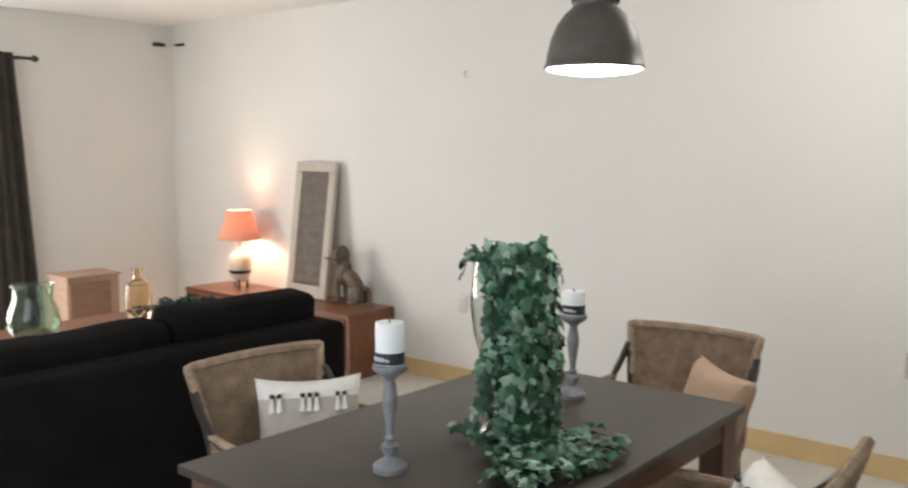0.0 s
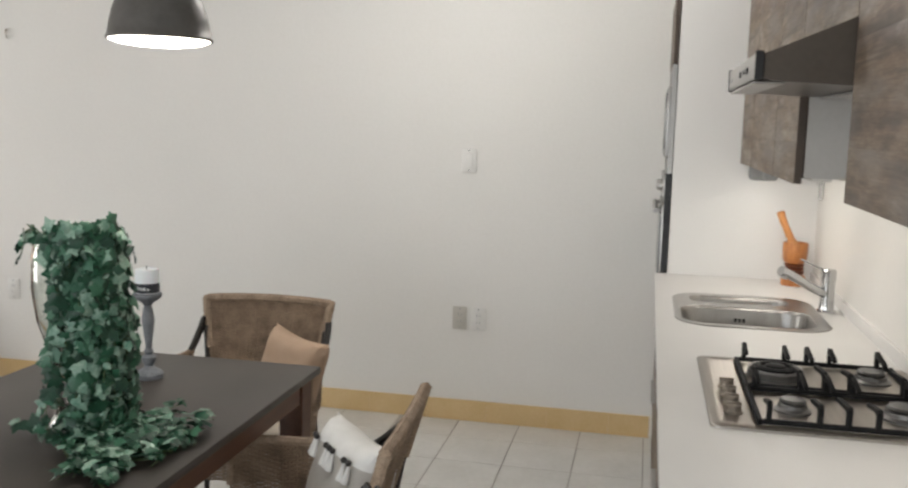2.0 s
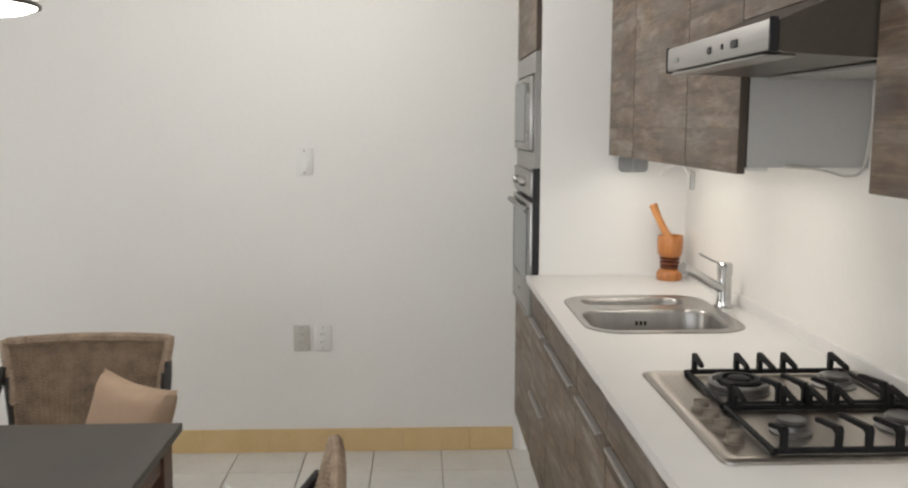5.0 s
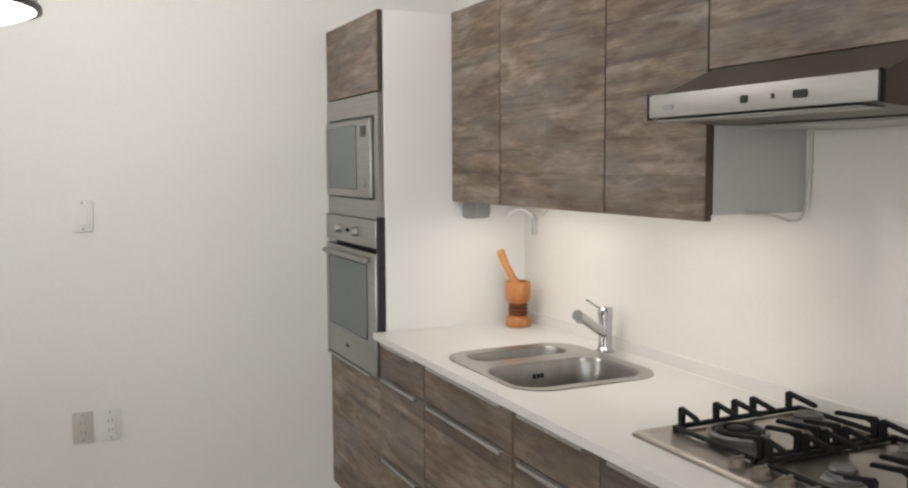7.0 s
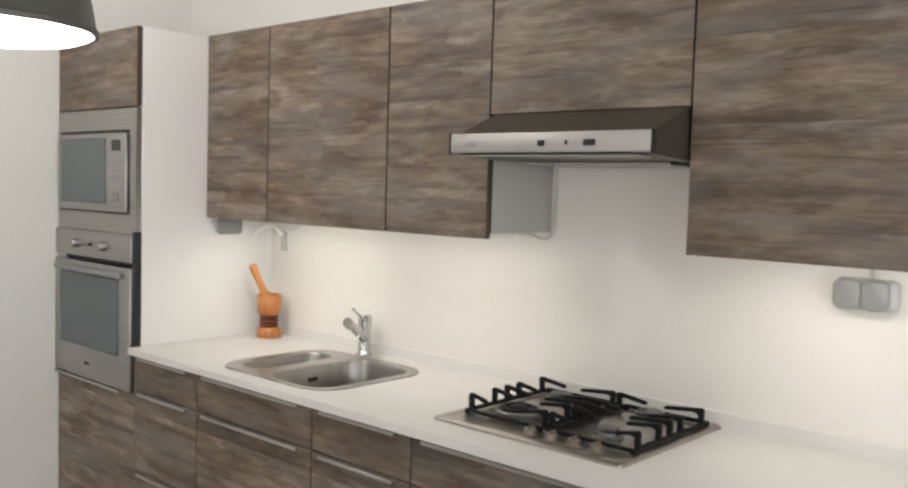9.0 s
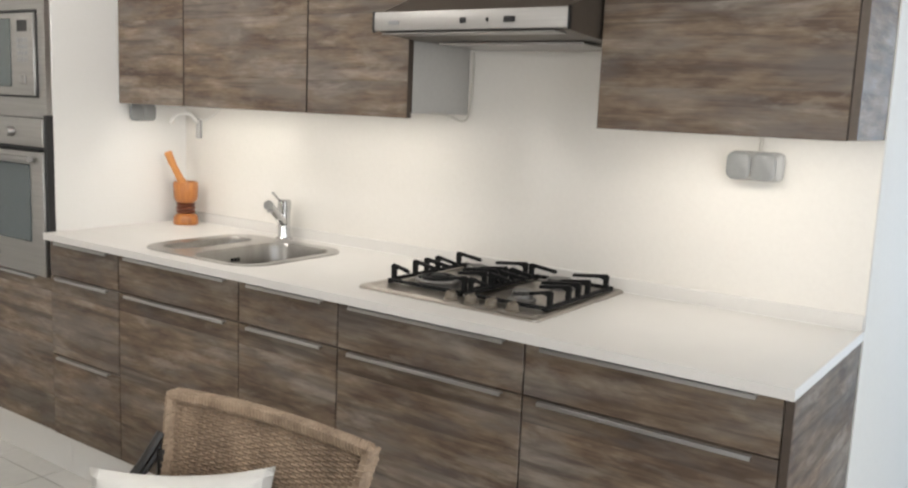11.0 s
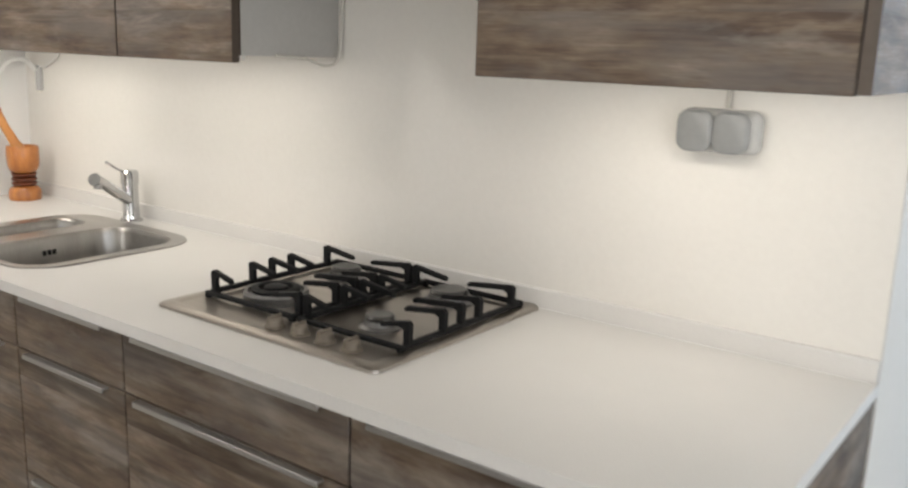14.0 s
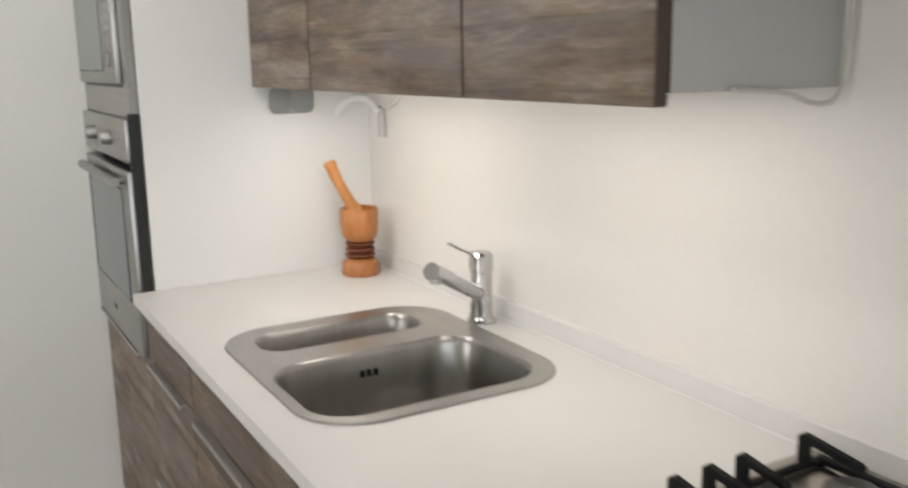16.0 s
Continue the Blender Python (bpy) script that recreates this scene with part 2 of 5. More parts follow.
MORTAR = mat("turned_wood", (0.30, 0.092, 0.020), (0.54, 0.21, 0.048), 0.3, scale=10, stretch=(6, 6, 1), fine=60, Coat_Weight=0.4)
MORTAR_D = mat("dark_turned_wood", (0.10, 0.025, 0.010), (0.16, 0.045, 0.016), 0.3, scale=14)
PESTLE = mat("pestle_wood", (0.50, 0.20, 0.055), (0.62, 0.28, 0.09), 0.4, scale=12, stretch=(5, 5, 1))
TABLETOP = mat("grey_table_paint", (0.044, 0.036, 0.030), (0.066, 0.055, 0.047), 0.42, scale=5, fine=120, bump=0.05, Specular_IOR_Level=0.35)
TABLEWOOD = mat("red_brown_wood", (0.085, 0.036, 0.020), (0.15, 0.068, 0.038), 0.42, scale=4, stretch=(1, 8, 8), fine=50, bump=0.1)
RATTAN = mat("rattan", (0.145, 0.098, 0.063), (0.40, 0.29, 0.20), 0.6, scale=18, fine=160, bump=0.15)
RATTAN_RIM = mat("rattan_rim", (0.20, 0.14, 0.095), (0.44, 0.33, 0.235), 0.65, scale=30, fine=140, bump=0.3)
DARKMETAL = mat("dark_metal", (0.014, 0.012, 0.011), (0.028, 0.024, 0.021), 0.4, scale=25)
LINEN = mat("white_linen", (0.69, 0.68, 0.655), (0.79, 0.78, 0.755), 0.9, scale=20, fine=500, bump=0.2)
LINEN_G = mat("grey_linen", (0.42, 0.39, 0.35), (0.50, 0.47, 0.43), 0.9, scale=20, fine=500, bump=0.2)
TAN = mat("tan_fabric", (0.44, 0.31, 0.215), (0.51, 0.37, 0.265), 0.9, scale=15, fine=450, bump=0.2)
SEATPAD = mat("cream_seat_pad", (0.60, 0.54, 0.45), (0.68, 0.62, 0.53), 0.9, scale=15, fine=450, bump=0.2)
SOFA = mat("charcoal_fabric", (0.0065, 0.006, 0.0058), (0.0115, 0.0107, 0.0104), 0.95, scale=9, fine=400, bump=0.3, Specular_IOR_Level=0.08)
CONSOLE = mat("red_wood", (0.15, 0.052, 0.022), (0.24, 0.095, 0.045), 0.35, scale=3, stretch=(8, 1, 8), fine=40, bump=0.08)
GREYPAINT = mat("distressed_grey", (0.13, 0.14, 0.155), (0.24, 0.25, 0.27), 0.6, scale=30, fine=120, bump=0.25)
WAX = mat("candle_wax", (0.70, 0.73, 0.76), (0.76, 0.79, 0.82), 0.45, scale=12, Subsurface_Weight=0.15)
BANDPAPER = mat("dark_label_paper", (0.012, 0.014, 0.02), (0.02, 0.022, 0.03), 0.5, scale=20)
PRINT = mat("pale_print", (0.6, 0.6, 0.6), None, 0.6)
GLASS = glass("clear_glass", (0.95, 0.98, 0.96))
GREENGLASS = glass("green_glass", (0.66, 0.82, 0.74), 0.05)
AMBERGLASS = glass("amber_glass", (0.92, 0.80, 0.60), 0.10)
LEAF = [mat("ivy_leaf_dark", (0.005, 0.032, 0.015), (0.014, 0.066, 0.034), 0.42, scale=25, rand=3, fine=200, bump=0.1),
        mat("ivy_leaf_mid", (0.018, 0.084, 0.043), (0.048, 0.150, 0.084), 0.42, scale=25, rand=3, fine=200, bump=0.1),
        mat("ivy_leaf_pale", (0.05, 0.18, 0.12), (0.36, 0.47, 0.37), 0.45, scale=45, rand=3, fine=200, bump=0.1)]
STEM = mat("ivy_stem", (0.05, 0.09, 0.03), (0.10, 0.13, 0.05), 0.6, scale=30)
SHADE = mat("pendant_enamel", (0.080, 0.073, 0.066), (0.115, 0.106, 0.097), 0.45, 0.3, scale=20, bump=0.03)
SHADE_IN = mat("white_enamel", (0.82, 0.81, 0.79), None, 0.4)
GLOWDISC = glow("pendant_diffuser", (1.0, 0.95, 0.86), 26.0)
LAMPSHADE = mat("orange_lampshade", (0.66, 0.36, 0.26), (0.72, 0.42, 0.31), 0.8, scale=30, fine=300)
CERAMIC = mat("cream_ceramic", (0.62, 0.55, 0.45), (0.72, 0.65, 0.55), 0.3, scale=12)
CURTAIN = mat("brown_curtain", (0.072, 0.062, 0.052), (0.115, 0.100, 0.085), 0.9, scale=10, fine=350, bump=0.2)
FRAMEWOOD = mat("whitewashed_wood", (0.44, 0.39, 0.33), (0.58, 0.52, 0.45), 0.6, scale=10, stretch=(1, 5, 1), fine=90, bump=0.2)
CARVED = mat("carved_grey_panel", (0.115, 0.09, 0.075), (0.20, 0.165, 0.14), 0.7, scale=24, fine=70, fine_mix=0.5, bump=0.8)
BRONZE = mat("brown_figurine", (0.075, 0.050, 0.033), (0.17, 0.118, 0.078), 0.5, scale=30, fine=120, bump=0.3)
CRATE = mat("pale_crate_wood", (0.36, 0.23, 0.16), (0.48, 0.33, 0.24), 0.6, scale=6, stretch=(1, 1, 8), fine=60, bump=0.1)
CRATE_IN = mat("brown_panel_wood", (0.22, 0.125, 0.080), (0.32, 0.19, 0.13), 0.6, scale=6, stretch=(1, 1, 8), fine=60)

# a lampshade lets some of its lamp's light through
_b = LAMPSHADE.node_tree.nodes["Principled BSDF"]
_tr, _mx = LAMPSHADE.node_tree.nodes.new("ShaderNodeBsdfTranslucent"), LAMPSHADE.node_tree.nodes.new("ShaderNodeMixShader")
_tr.inputs[0].default_value = (0.62, 0.40, 0.31, 1)
_mx.inputs[0].default_value = 0.22
LAMPSHADE.node_tree.links.new(_b.outputs[0], _mx.inputs[1])
LAMPSHADE.node_tree.links.new(_tr.outputs[0], _mx.inputs[2])
LAMPSHADE.node_tree.links.new(_mx.outputs[0], LAMPSHADE.node_tree.nodes["Material Output"].inputs[0])


# ---------------------------------------------------------------- mesh helpers
def thing(name, base, label, category, group="", kind="", m=None):
    ob = new(name)
    ob.empty_display_size = 0.1
    ob.matrix_basis = m if m is not None else Matrix.Translation(base)
    ob["_base"] = list(base) if m is None else [0, 0, 0]
    return tagged(ob, label, category, group, kind)


def mesh(name, bm, materials, smooth=True):
    me = bpy.data.meshes.new(name)
    bmesh.ops.recalc_face_normals(bm, faces=bm.faces)
    bm.to_mesh(me)
    bm.free()
    for k in materials if isinstance(materials, (list, tuple)) else [materials]:
        me.materials.append(k)
    if smooth:
        me.shade_smooth()
        me.set_sharp_from_angle(angle=radians(38))
    return me


def part(name, bm, material, parent=None, label="", smooth=True):
    ob = new(name, mesh(name, bm, material, smooth))
    if parent is not None:
        ob.parent = parent
        if "_base" in parent:
            ob.matrix_parent_inverse = Matrix.Translation(-Vector(parent["_base"]))
    return tagged(ob, label)


def lone(name, bm, material, label, category, group="", kind="", smooth=True):
    return tagged(part(name, bm, material, None, "", smooth), label, category, group, kind)


def addbox(bm, x0, y0, z0, x1, y1, z1, r=0.0, seg=2, m=None):
    got = bmesh.ops.create_cube(bm, size=1)
    vs = got["verts"]
    bmesh.ops.transform(bm, matrix=Matrix.LocRotScale(((x0 + x1) / 2, (y0 + y1) / 2, (z0 + z1) / 2), None, (abs(x1 - x0), abs(y1 - y0), abs(z1 - z0))), verts=vs)
    if r:
        es = list({e for v in vs for e in v.link_edges})
        out = bmesh.ops.bevel(bm, geom=es, offset=r, segments=seg, profile=0.5, affect="EDGES")
        vs = list({v for f in out["faces"] for v in f.verts} | {v for v in vs if v.is_valid})
    if m is not None:
        bmesh.ops.transform(bm, matrix=m, verts=vs)
    return bm


def box(*a, **k):
    return addbox(bmesh.new(), *a, **k)


def addtube(bm, pts, r, sides=8, closed=False, flat=1.0, caps=True):
    """A tube along points; r is a number or a list."""
    pts = [Vector(p) for p in pts]
    n = len(pts)
    rings = []
    ref = None
    for i, p in enumerate(pts):
        a, b = (pts[i - 1], pts[(i + 1) % n]) if closed else (pts[max(i - 1, 0)], pts[min(i + 1, n - 1)])
        d = (b - a).normalized()
        if ref is None:
            ref = Vector((0, 0, 1)) if abs(d.z) < 0.9 else Vector((1, 0, 0))
        side = d.cross(ref).normalized()
        up = side.cross(d).normalized()
        ref = up
        rr = r[i] if isinstance(r, (list, tuple)) else r
        rings.append([bm.verts.new(p + (side * math.cos(t) + up * flat * math.sin(t)) * rr) for t in (2 * math.pi * k / sides for k in range(sides))])
    for i in range(n if closed else n - 1):
        a, b = rings[i], rings[(i + 1) % n]
        for k in range(sides):
            bm.faces.new((a[k], a[(k + 1) % sides], b[(k + 1) % sides], b[k]))
    if caps and not closed:
        bm.faces.new(rings[0])
        bm.faces.new(rings[-1][::-1])
    return bm


def tube(*a, **k):
    return addtube(bmesh.new(), *a, **k)


def curve(points, n=24):
    """A smooth line through points (Catmull-Rom)."""
    p = [Vector(q) for q in points]
    p = [2 * p[0] - p[1]] + p + [2 * p[-1] - p[-2]]
    out = []
    for i in range(1, len(p) - 2):
        for k in range(n if i < len(p) - 3 else n + 1):
            t = k / n
            a, b, c, d = p[i - 1:i + 3]
            out.append(0.5 * (2 * b + (c - a) * t + (2 * a - 5 * b + 4 * c - d) * t * t + (3 * b - a - 3 * c + d) * t ** 3))
    return out


def lathe(profile, seg=32, at=(0, 0, 0), bm=None, closed=False, size=1.0):
    """Turns (radius, height) pairs, times size, round the upright axis at a place."""
    profile = [(r * size, h * size) for r, h in profile]
    bm = bm or bmesh.new()
    rings = []
    for r, h in profile:
        if r < 1e-5:
            rings.append([bm.verts.new((at[0], at[1], at[2] + h))])
        else:
            rings.append([bm.verts.new((at[0] + r * math.cos(2 * math.pi * k / seg), at[1] + r * math.sin(2 * math.pi * k / seg), at[2] + h)) for k in range(seg)])
    pairs = list(zip(rings, rings[1:])) + ([(rings[-1], rings[0])] if closed else [])
    for a, b in pairs:
        for k in range(seg):
            j = (k + 1) % seg
            if len(a) == 1 and len(b) > 1:
                bm.faces.new((a[0], b[j], b[k]))
            elif len(b) == 1 and len(a) > 1:
                bm.faces.new((a[k], a[j], b[0]))
            elif len(a) > 1:
                bm.faces.new((a[k], a[j], b[j], b[k]))
    return bm


def rrect(x0, y0, x1, y1, r, z, seg=8):
    out = []
    for cx, cy, a0 in ((x1 - r, y1 - r, 0), (x0 + r, y1 - r, 90), (x0 + r, y0 + r, 180), (x1 - r, y0 + r, 270)):
        for k in range(seg + 1):
            a = radians(a0 + 90 * k / seg)
            out.append(Vector((cx + r * math.cos(a), cy + r * math.sin(a), z)))
    return out


def ringface(bm, loops):
    """Fills between an outer loop and the holes in it."""
    edges, made = [], []
    for lp in loops:
        vs = [bm.verts.new(p) for p in lp]
        made.append(vs)
        edges += [bm.edges.new((vs[i], vs[(i + 1) % len(vs)])) for i in range(len(vs))]
    bmesh.ops.triangle_fill(bm, use_beauty=True, use_dissolve=False, edges=edges)
    return made


def skirt(bm, vs, pts):
    """Walls from a loop of verts to a loop of places; returns the new loop."""
    nv = [bm.verts.new(p) for p in pts]
    for i in range(len(vs)):
        j = (i + 1) % len(vs)
        bm.faces.new((vs[i], vs[j], nv[j], nv[i]))
    return nv


def pillow(w, h, t, n=18):
    """A soft square cushion standing in the xz plane, its foot on z = 0."""
    bm = bmesh.new()
    for sgn in (1, -1):
        grid = []
        for i in range(n + 1):
            row = []
            for j in range(n + 1):
                u, v = 2 * i / n - 1, 2 * j / n - 1
                puff = max(0.0, (1 - u ** 4) * (1 - v ** 4)) ** 0.5
                pinch = 1 - 0.09 * (1 - abs(v) ** 2) * abs(u) ** 3
                pinch2 = 1 - 0.12 * (1 - abs(u) ** 2) * abs(v) ** 3
                wob = 0.006 * noise.noise(Vector((u * 2.5, v * 2.5, sgn * 3.0)))
                row.append(bm.verts.new((u * w / 2 * pinch, sgn * (t / 2 * puff + wob * puff), h / 2 + v * h / 2 * pinch2)))
            grid.append(row)
        for i in range(n):
            for j in range(n):
                bm.faces.new((grid[i][j], grid[i + 1][j], grid[i + 1][j + 1], grid[i][j + 1]))
    bmesh.ops.remove_doubles(bm, verts=bm.verts, dist=0.0005)
    return bm


def text_bars(bm, x0, z0, x1, z1, y, rows, rng):
    for r in range(rows):
        z = z0 + (z1 - z0) * (r + 0.5) / rows
        x = x0
        while x < x1:
            w = rng.uniform(0.004, 0.012)
            addbox(bm, x, y, z - 0.002, min(x + w, x1), y + 0.001, z + 0.002)
            x += w + 0.004
    return bm


# ---------------------------------------------------------------- the shell
KX = 3.113  # the kitchen wall's end and the hall's west wall
TH = 0.15


def structure(name, bm, material, label, category="wall"):
    return tagged(part(name, bm, material), label, category, "", "structure")


structure("wall_west", box(-TH, FAR - TH, 0, 0, TH, CEIL), WALL, "plain off-white painted plaster wall behind the dining table")
structure("wall_kitchen", box(0, 0, 0, KX - TH, TH, CEIL), WALL, "off-white painted wall behind the kitchen units")
structure("wall_hall_west", box(KX - TH, 0, 0, KX, HALL_END, CEIL), WALL, "white hall wall lit by cool daylight")
_bm = bmesh.new()
addbox(_bm, 0, FAR - TH, 0, 1.4, FAR, CEIL)
addbox(_bm, 3.8, FAR - TH, 0, EAST, FAR, CEIL)
addbox(_bm, 1.4, FAR - TH, 0, 3.8, FAR, 0.15)
addbox(_bm, 1.4, FAR - TH, 2.05, 3.8, FAR, CEIL)
structure("wall_far", _bm, WALL, "off-white living room wall with a curtained window")
# unseen east wall; its opening is added only for the fill light
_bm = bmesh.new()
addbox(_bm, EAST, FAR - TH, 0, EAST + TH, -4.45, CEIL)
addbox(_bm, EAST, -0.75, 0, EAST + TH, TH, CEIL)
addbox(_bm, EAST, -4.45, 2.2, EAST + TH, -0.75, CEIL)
structure("wall_east", _bm, WALL, "unseen off-white wall with an opening added to let light in")
structure("wall_hall_entry", box(HALL_E, 0, 0, EAST, TH, CEIL), WALL, "off-white wall beside the hall")
structure("wall_hall_east", box(HALL_E, TH, 0, HALL_E + TH, HALL_END, CEIL), WALL, "white wall of the hall")
_bm = bmesh.new()
addbox(_bm, KX, HALL_END, 0, 3.3, HALL_END + TH, CEIL)
addbox(_bm, 4.4, HALL_END, 0, HALL_E + TH, HALL_END + TH, CEIL)
addbox(_bm, 3.3, HALL_END, 2.15, 4.4, HALL_END + TH, CEIL)
structure("wall_hall_end", _bm, WALL, "white wall at the end of the hall with a glazed opening")
structure("ceiling", box(-TH, FAR - TH, CEIL, EAST + TH, HALL_END + TH, CEIL + 0.12), CEILING, "smooth white plaster ceiling", "ceiling")
floor = structure("floor", box(-TH, FAR - TH, -0.12, EAST + TH, HALL_END + TH, -0.004), GROUT, "pale square ceramic floor tiles with grey grout", "floor")

SKH = 0.105
for nm, (x0, y0, x1, y1) in {"west": (0, FAR, 0.012, -0.585), "far": (0.012, FAR, 1.4, FAR + 0.012), "hall": (KX, 0.0, KX + 0.012, HALL_END)}.items():
    _bm = bmesh.new()
    long_y = (y1 - y0) > (x1 - x0)
    a, b = (y0, y1) if long_y else (x0, x1)
    k = a
    while k < b - 0.01:
        e = min(k + 0.302, b)
        if long_y:
            addbox(_bm, x0, k + 0.0003, 0, x1, e - 0.0003, SKH, 0.0015, 1)
        else:
            addbox(_bm, k + 0.0003, y0, 0, e - 0.0003, y1, SKH, 0.003, 1)
        k = e
    tagged(part("baseboard_" + nm, _bm, SKIRT), "ochre ceramic skirting along the foot of the wall", "baseboard", "", "structure")


# ---------------------------------------------------------------- kitchen units
FY = -0.582      # the drawer fronts' face
TOP = 0.90


def handle(x0, x1, z, parent, y=FY):
    bm = box(x0, y - 0.015, z - 0.002, x1, y + 0.004, z + 0.003, 0.001, 1)
    addbox(bm, x0, y - 0.015, z - 0.006, x1, y - 0.012, z - 0.001)
    part("handle", bm, ALU, parent, "slim brushed aluminium edge pull")


def front(x0, x1, z0, z1, parent, name="drawer_front", y=FY, pull=True, inset=(0.045, 0.052)):
    f = part(name, box(x0 + 0.0024, y, z0 + 0.0018, x1 - 0.0024, y + 0.018, z1 - 0.0018, 0.0012, 1), OAK, parent, "weathered oak laminate front")
    if pull:
        handle(x0 + inset[0], x1 - inset[1], z1 - 0.006, f, y)
    return f


def carcass(u, x0, x1, y0, y1, z0, z1, material, open_top=False):
    """The boards of a unit's body, with an added dark sheet that shades the gaps between its fronts."""
    t = 0.016
    part("side_board", box(x0, y0 + 0.003, z0, x0 + t, y1, z1), material, u)
    part("side_board", box(x1 - t, y0 + 0.003, z0, x1, y1, z1), material, u)
    part("bottom_board", box(x0 + t, y0 + 0.003, z0, x1 - t, y1, z0 + t), material, u)
    part("back_board", box(x0 + t, y1 - 0.006, z0 + t, x1 - t, y1, z1), material, u)
    if not open_top:
        part("top_board", box(x0 + t, y0 + 0.003, z1 - t, x1 - t, y1 - 0.006, z1), material, u)
    # no real board: dark sheet that makes the shade between the fronts
    part("gap_shade_sheet", box(x0 + 0.0005, y0, z0 + 0.001, x1 - 0.0005, y0 + 0.0028, z1 - 0.001), OAK_EDGE_AND_GAP, u)


PL = 0.175
for x0, x1, cuts, desc in ((0.600, 0.997, (PL, 0.469, 0.751, 0.874), "narrow base unit of three weathered oak drawers"),
                           (0.997, 1.571, (PL, 0.751, 0.874), "weathered oak sink base unit under the worktop"),
                           (1.571, 1.955, (PL, 0.469, 0.751, 0.874), "weathered oak base unit between sink and hob"),
                           (1.955, 2.522, (PL, 0.751, 0.874), "weathered oak base unit under the gas hob"),
                           (2.522, 3.092, (PL, 0.751, 0.874), "wide weathered oak end base unit with two fronts")):
    u = thing("base_cabinet", (x0, -0.3, 0), desc, "cabinet", "base cabinets")
    carcass(u, x0 + 0.001, x1 - 0.001, FY + 0.019, -0.01, PL, 0.866, GREYBOARD, True)
    part("plinth", box(x0, FY + 0.065, 0, x1, FY + 0.08, PL), MELAMINE, u, "white plinth board")
    for a, b in zip(cuts, cuts[1:]):
        front(x0, x1, a, b, u)
ep = thing("end_panel", (3.1, -0.3, 0), "grey-brown oak laminate end panel of the base units", "panel")
part("board", box(3.0925, FY + 0.002, 0.0, 3.110, -0.004, 0.8765, 0.001, 1), OAK_SIDE, ep)
part("edge_band", box(3.093, FY - 0.001, 0.0, 3.1095, FY + 0.0018, 0.8763), OAK_EDGE_AND_GAP, ep, "dark brown front edge")

# worktop with a cut-out for the sink
_bm = bmesh.new()
outer = [Vector(p) for p in ((0.600, -0.605, TOP), (KX, -0.605, TOP), (KX, -0.001, TOP), (0.600, -0.001, TOP))]
hole = rrect(1.055, -0.530, 1.540, -0.118, 0.06, TOP, 5)
lo, lh = ringface(_bm, [outer, hole])
skirt(_bm, lo, [v.co - Vector((0, 0, 0.023)) for v in lo])
skirt(_bm, lh, [v.co - Vector((0, 0, 0.023)) for v in lh])
lo, lh = ringface(_bm, [[p - Vector((0, 0, 0.023)) for p in outer], [p - Vector((0, 0, 0.023)) for p in hole]])
bmesh.ops.remove_doubles(_bm, verts=_bm.verts, dist=1e-5)
top = thing("worktop", (1.9, -0.3, 0.877), "white quartz worktop running over the base cabinets", "worktop")
part("slab", _bm, QUARTZ, top)
part("upstand", box(0.601, -0.016, TOP, KX - 0.002, -0.0005, TOP + 0.038, 0.002, 1), QUARTZ, top, "low white upstand along the wall")
part("seal", tube([(0.615, -0.0175, TOP + 0.001), (KX - 0.01, -0.0175, TOP + 0.001)], 0.0012, 5), MELAMINE, top, "thin grey joint")
_bm = box(0.601, -0.006, TOP + 0.038, KX - 0.002, -0.0005, 1.70)
tagged(part("backsplash", _bm, mat("backsplash_panel", (0.73, 0.705, 0.66), (0.78, 0.755, 0.71), 0.35, scale=1.5)), "smooth cream-white splashback panel", "splashback", "", "structure")

# wall units
UY, UB, UT = -0.302, 1.350, 2.009


def wall_unit(x0, x1, doors, label, zb=UB, side=None):
    u = thing("wall_cabinet", (x0, -0.01, zb), label, "cabinet", "wall cabinets")
    carcass(u, x0 + 0.001, x1 - 0.001, UY + 0.019, -0.007, zb + 0.014, UT - 0.002, GREYBOARD)
    for a, b in zip(doors, doors[1:]):
        d = part("door", box(a + 0.0026, UY, zb, b - 0.0026, UY + 0.018, UT, 0.0012, 1), OAK, u, "weathered oak laminate door")
        part("edge_band", box(b - 0.0025, UY + 0.0006, zb + 0.001, b - 0.0014, UY + 0.0175, UT - 0.001), OAK_EDGE_AND_GAP, d, "dark brown edge")
    return u


wall_unit(0.600, 0.968, (0.600, 0.968), "narrow weathered oak wall cabinet beside the oven tower")
wall_unit(0.968, 1.941, (0.968, 1.550, 1.941), "two-door weathered oak wall cabinet above the sink")
wall_unit(1.941, 2.521, (1.941, 2.521), "short weathered oak cabinet above the cooker hood", 1.682)
wu = wall_unit(2.521, 3.092, (2.521, 3.092), "wide weathered oak wall cabinet above the worktop end")
part("side_panel", box(3.0925, UY + 0.004, UB + 0.002, 3.110, -0.004, UT, 0.001, 1), OAK_SIDE, wu, "grey-brown side panel")
part("dark_edge", box(3.0925, UY, UB + 0.002, 3.110, UY + 0.0035, UT), mat("brown_edge_band", (0.085, 0.064, 0.049), (0.125, 0.097, 0.076), 0.5, scale=12), wu, "dark front edge of the side panel")

# cooker hood
HX0, HX1, HF = 1.958, 2.519, -0.463
hood = thing("cooker_hood", (2.27, -0.3, 1.56), "silver slimline cooker hood under a wall cabinet", "cooker hood")
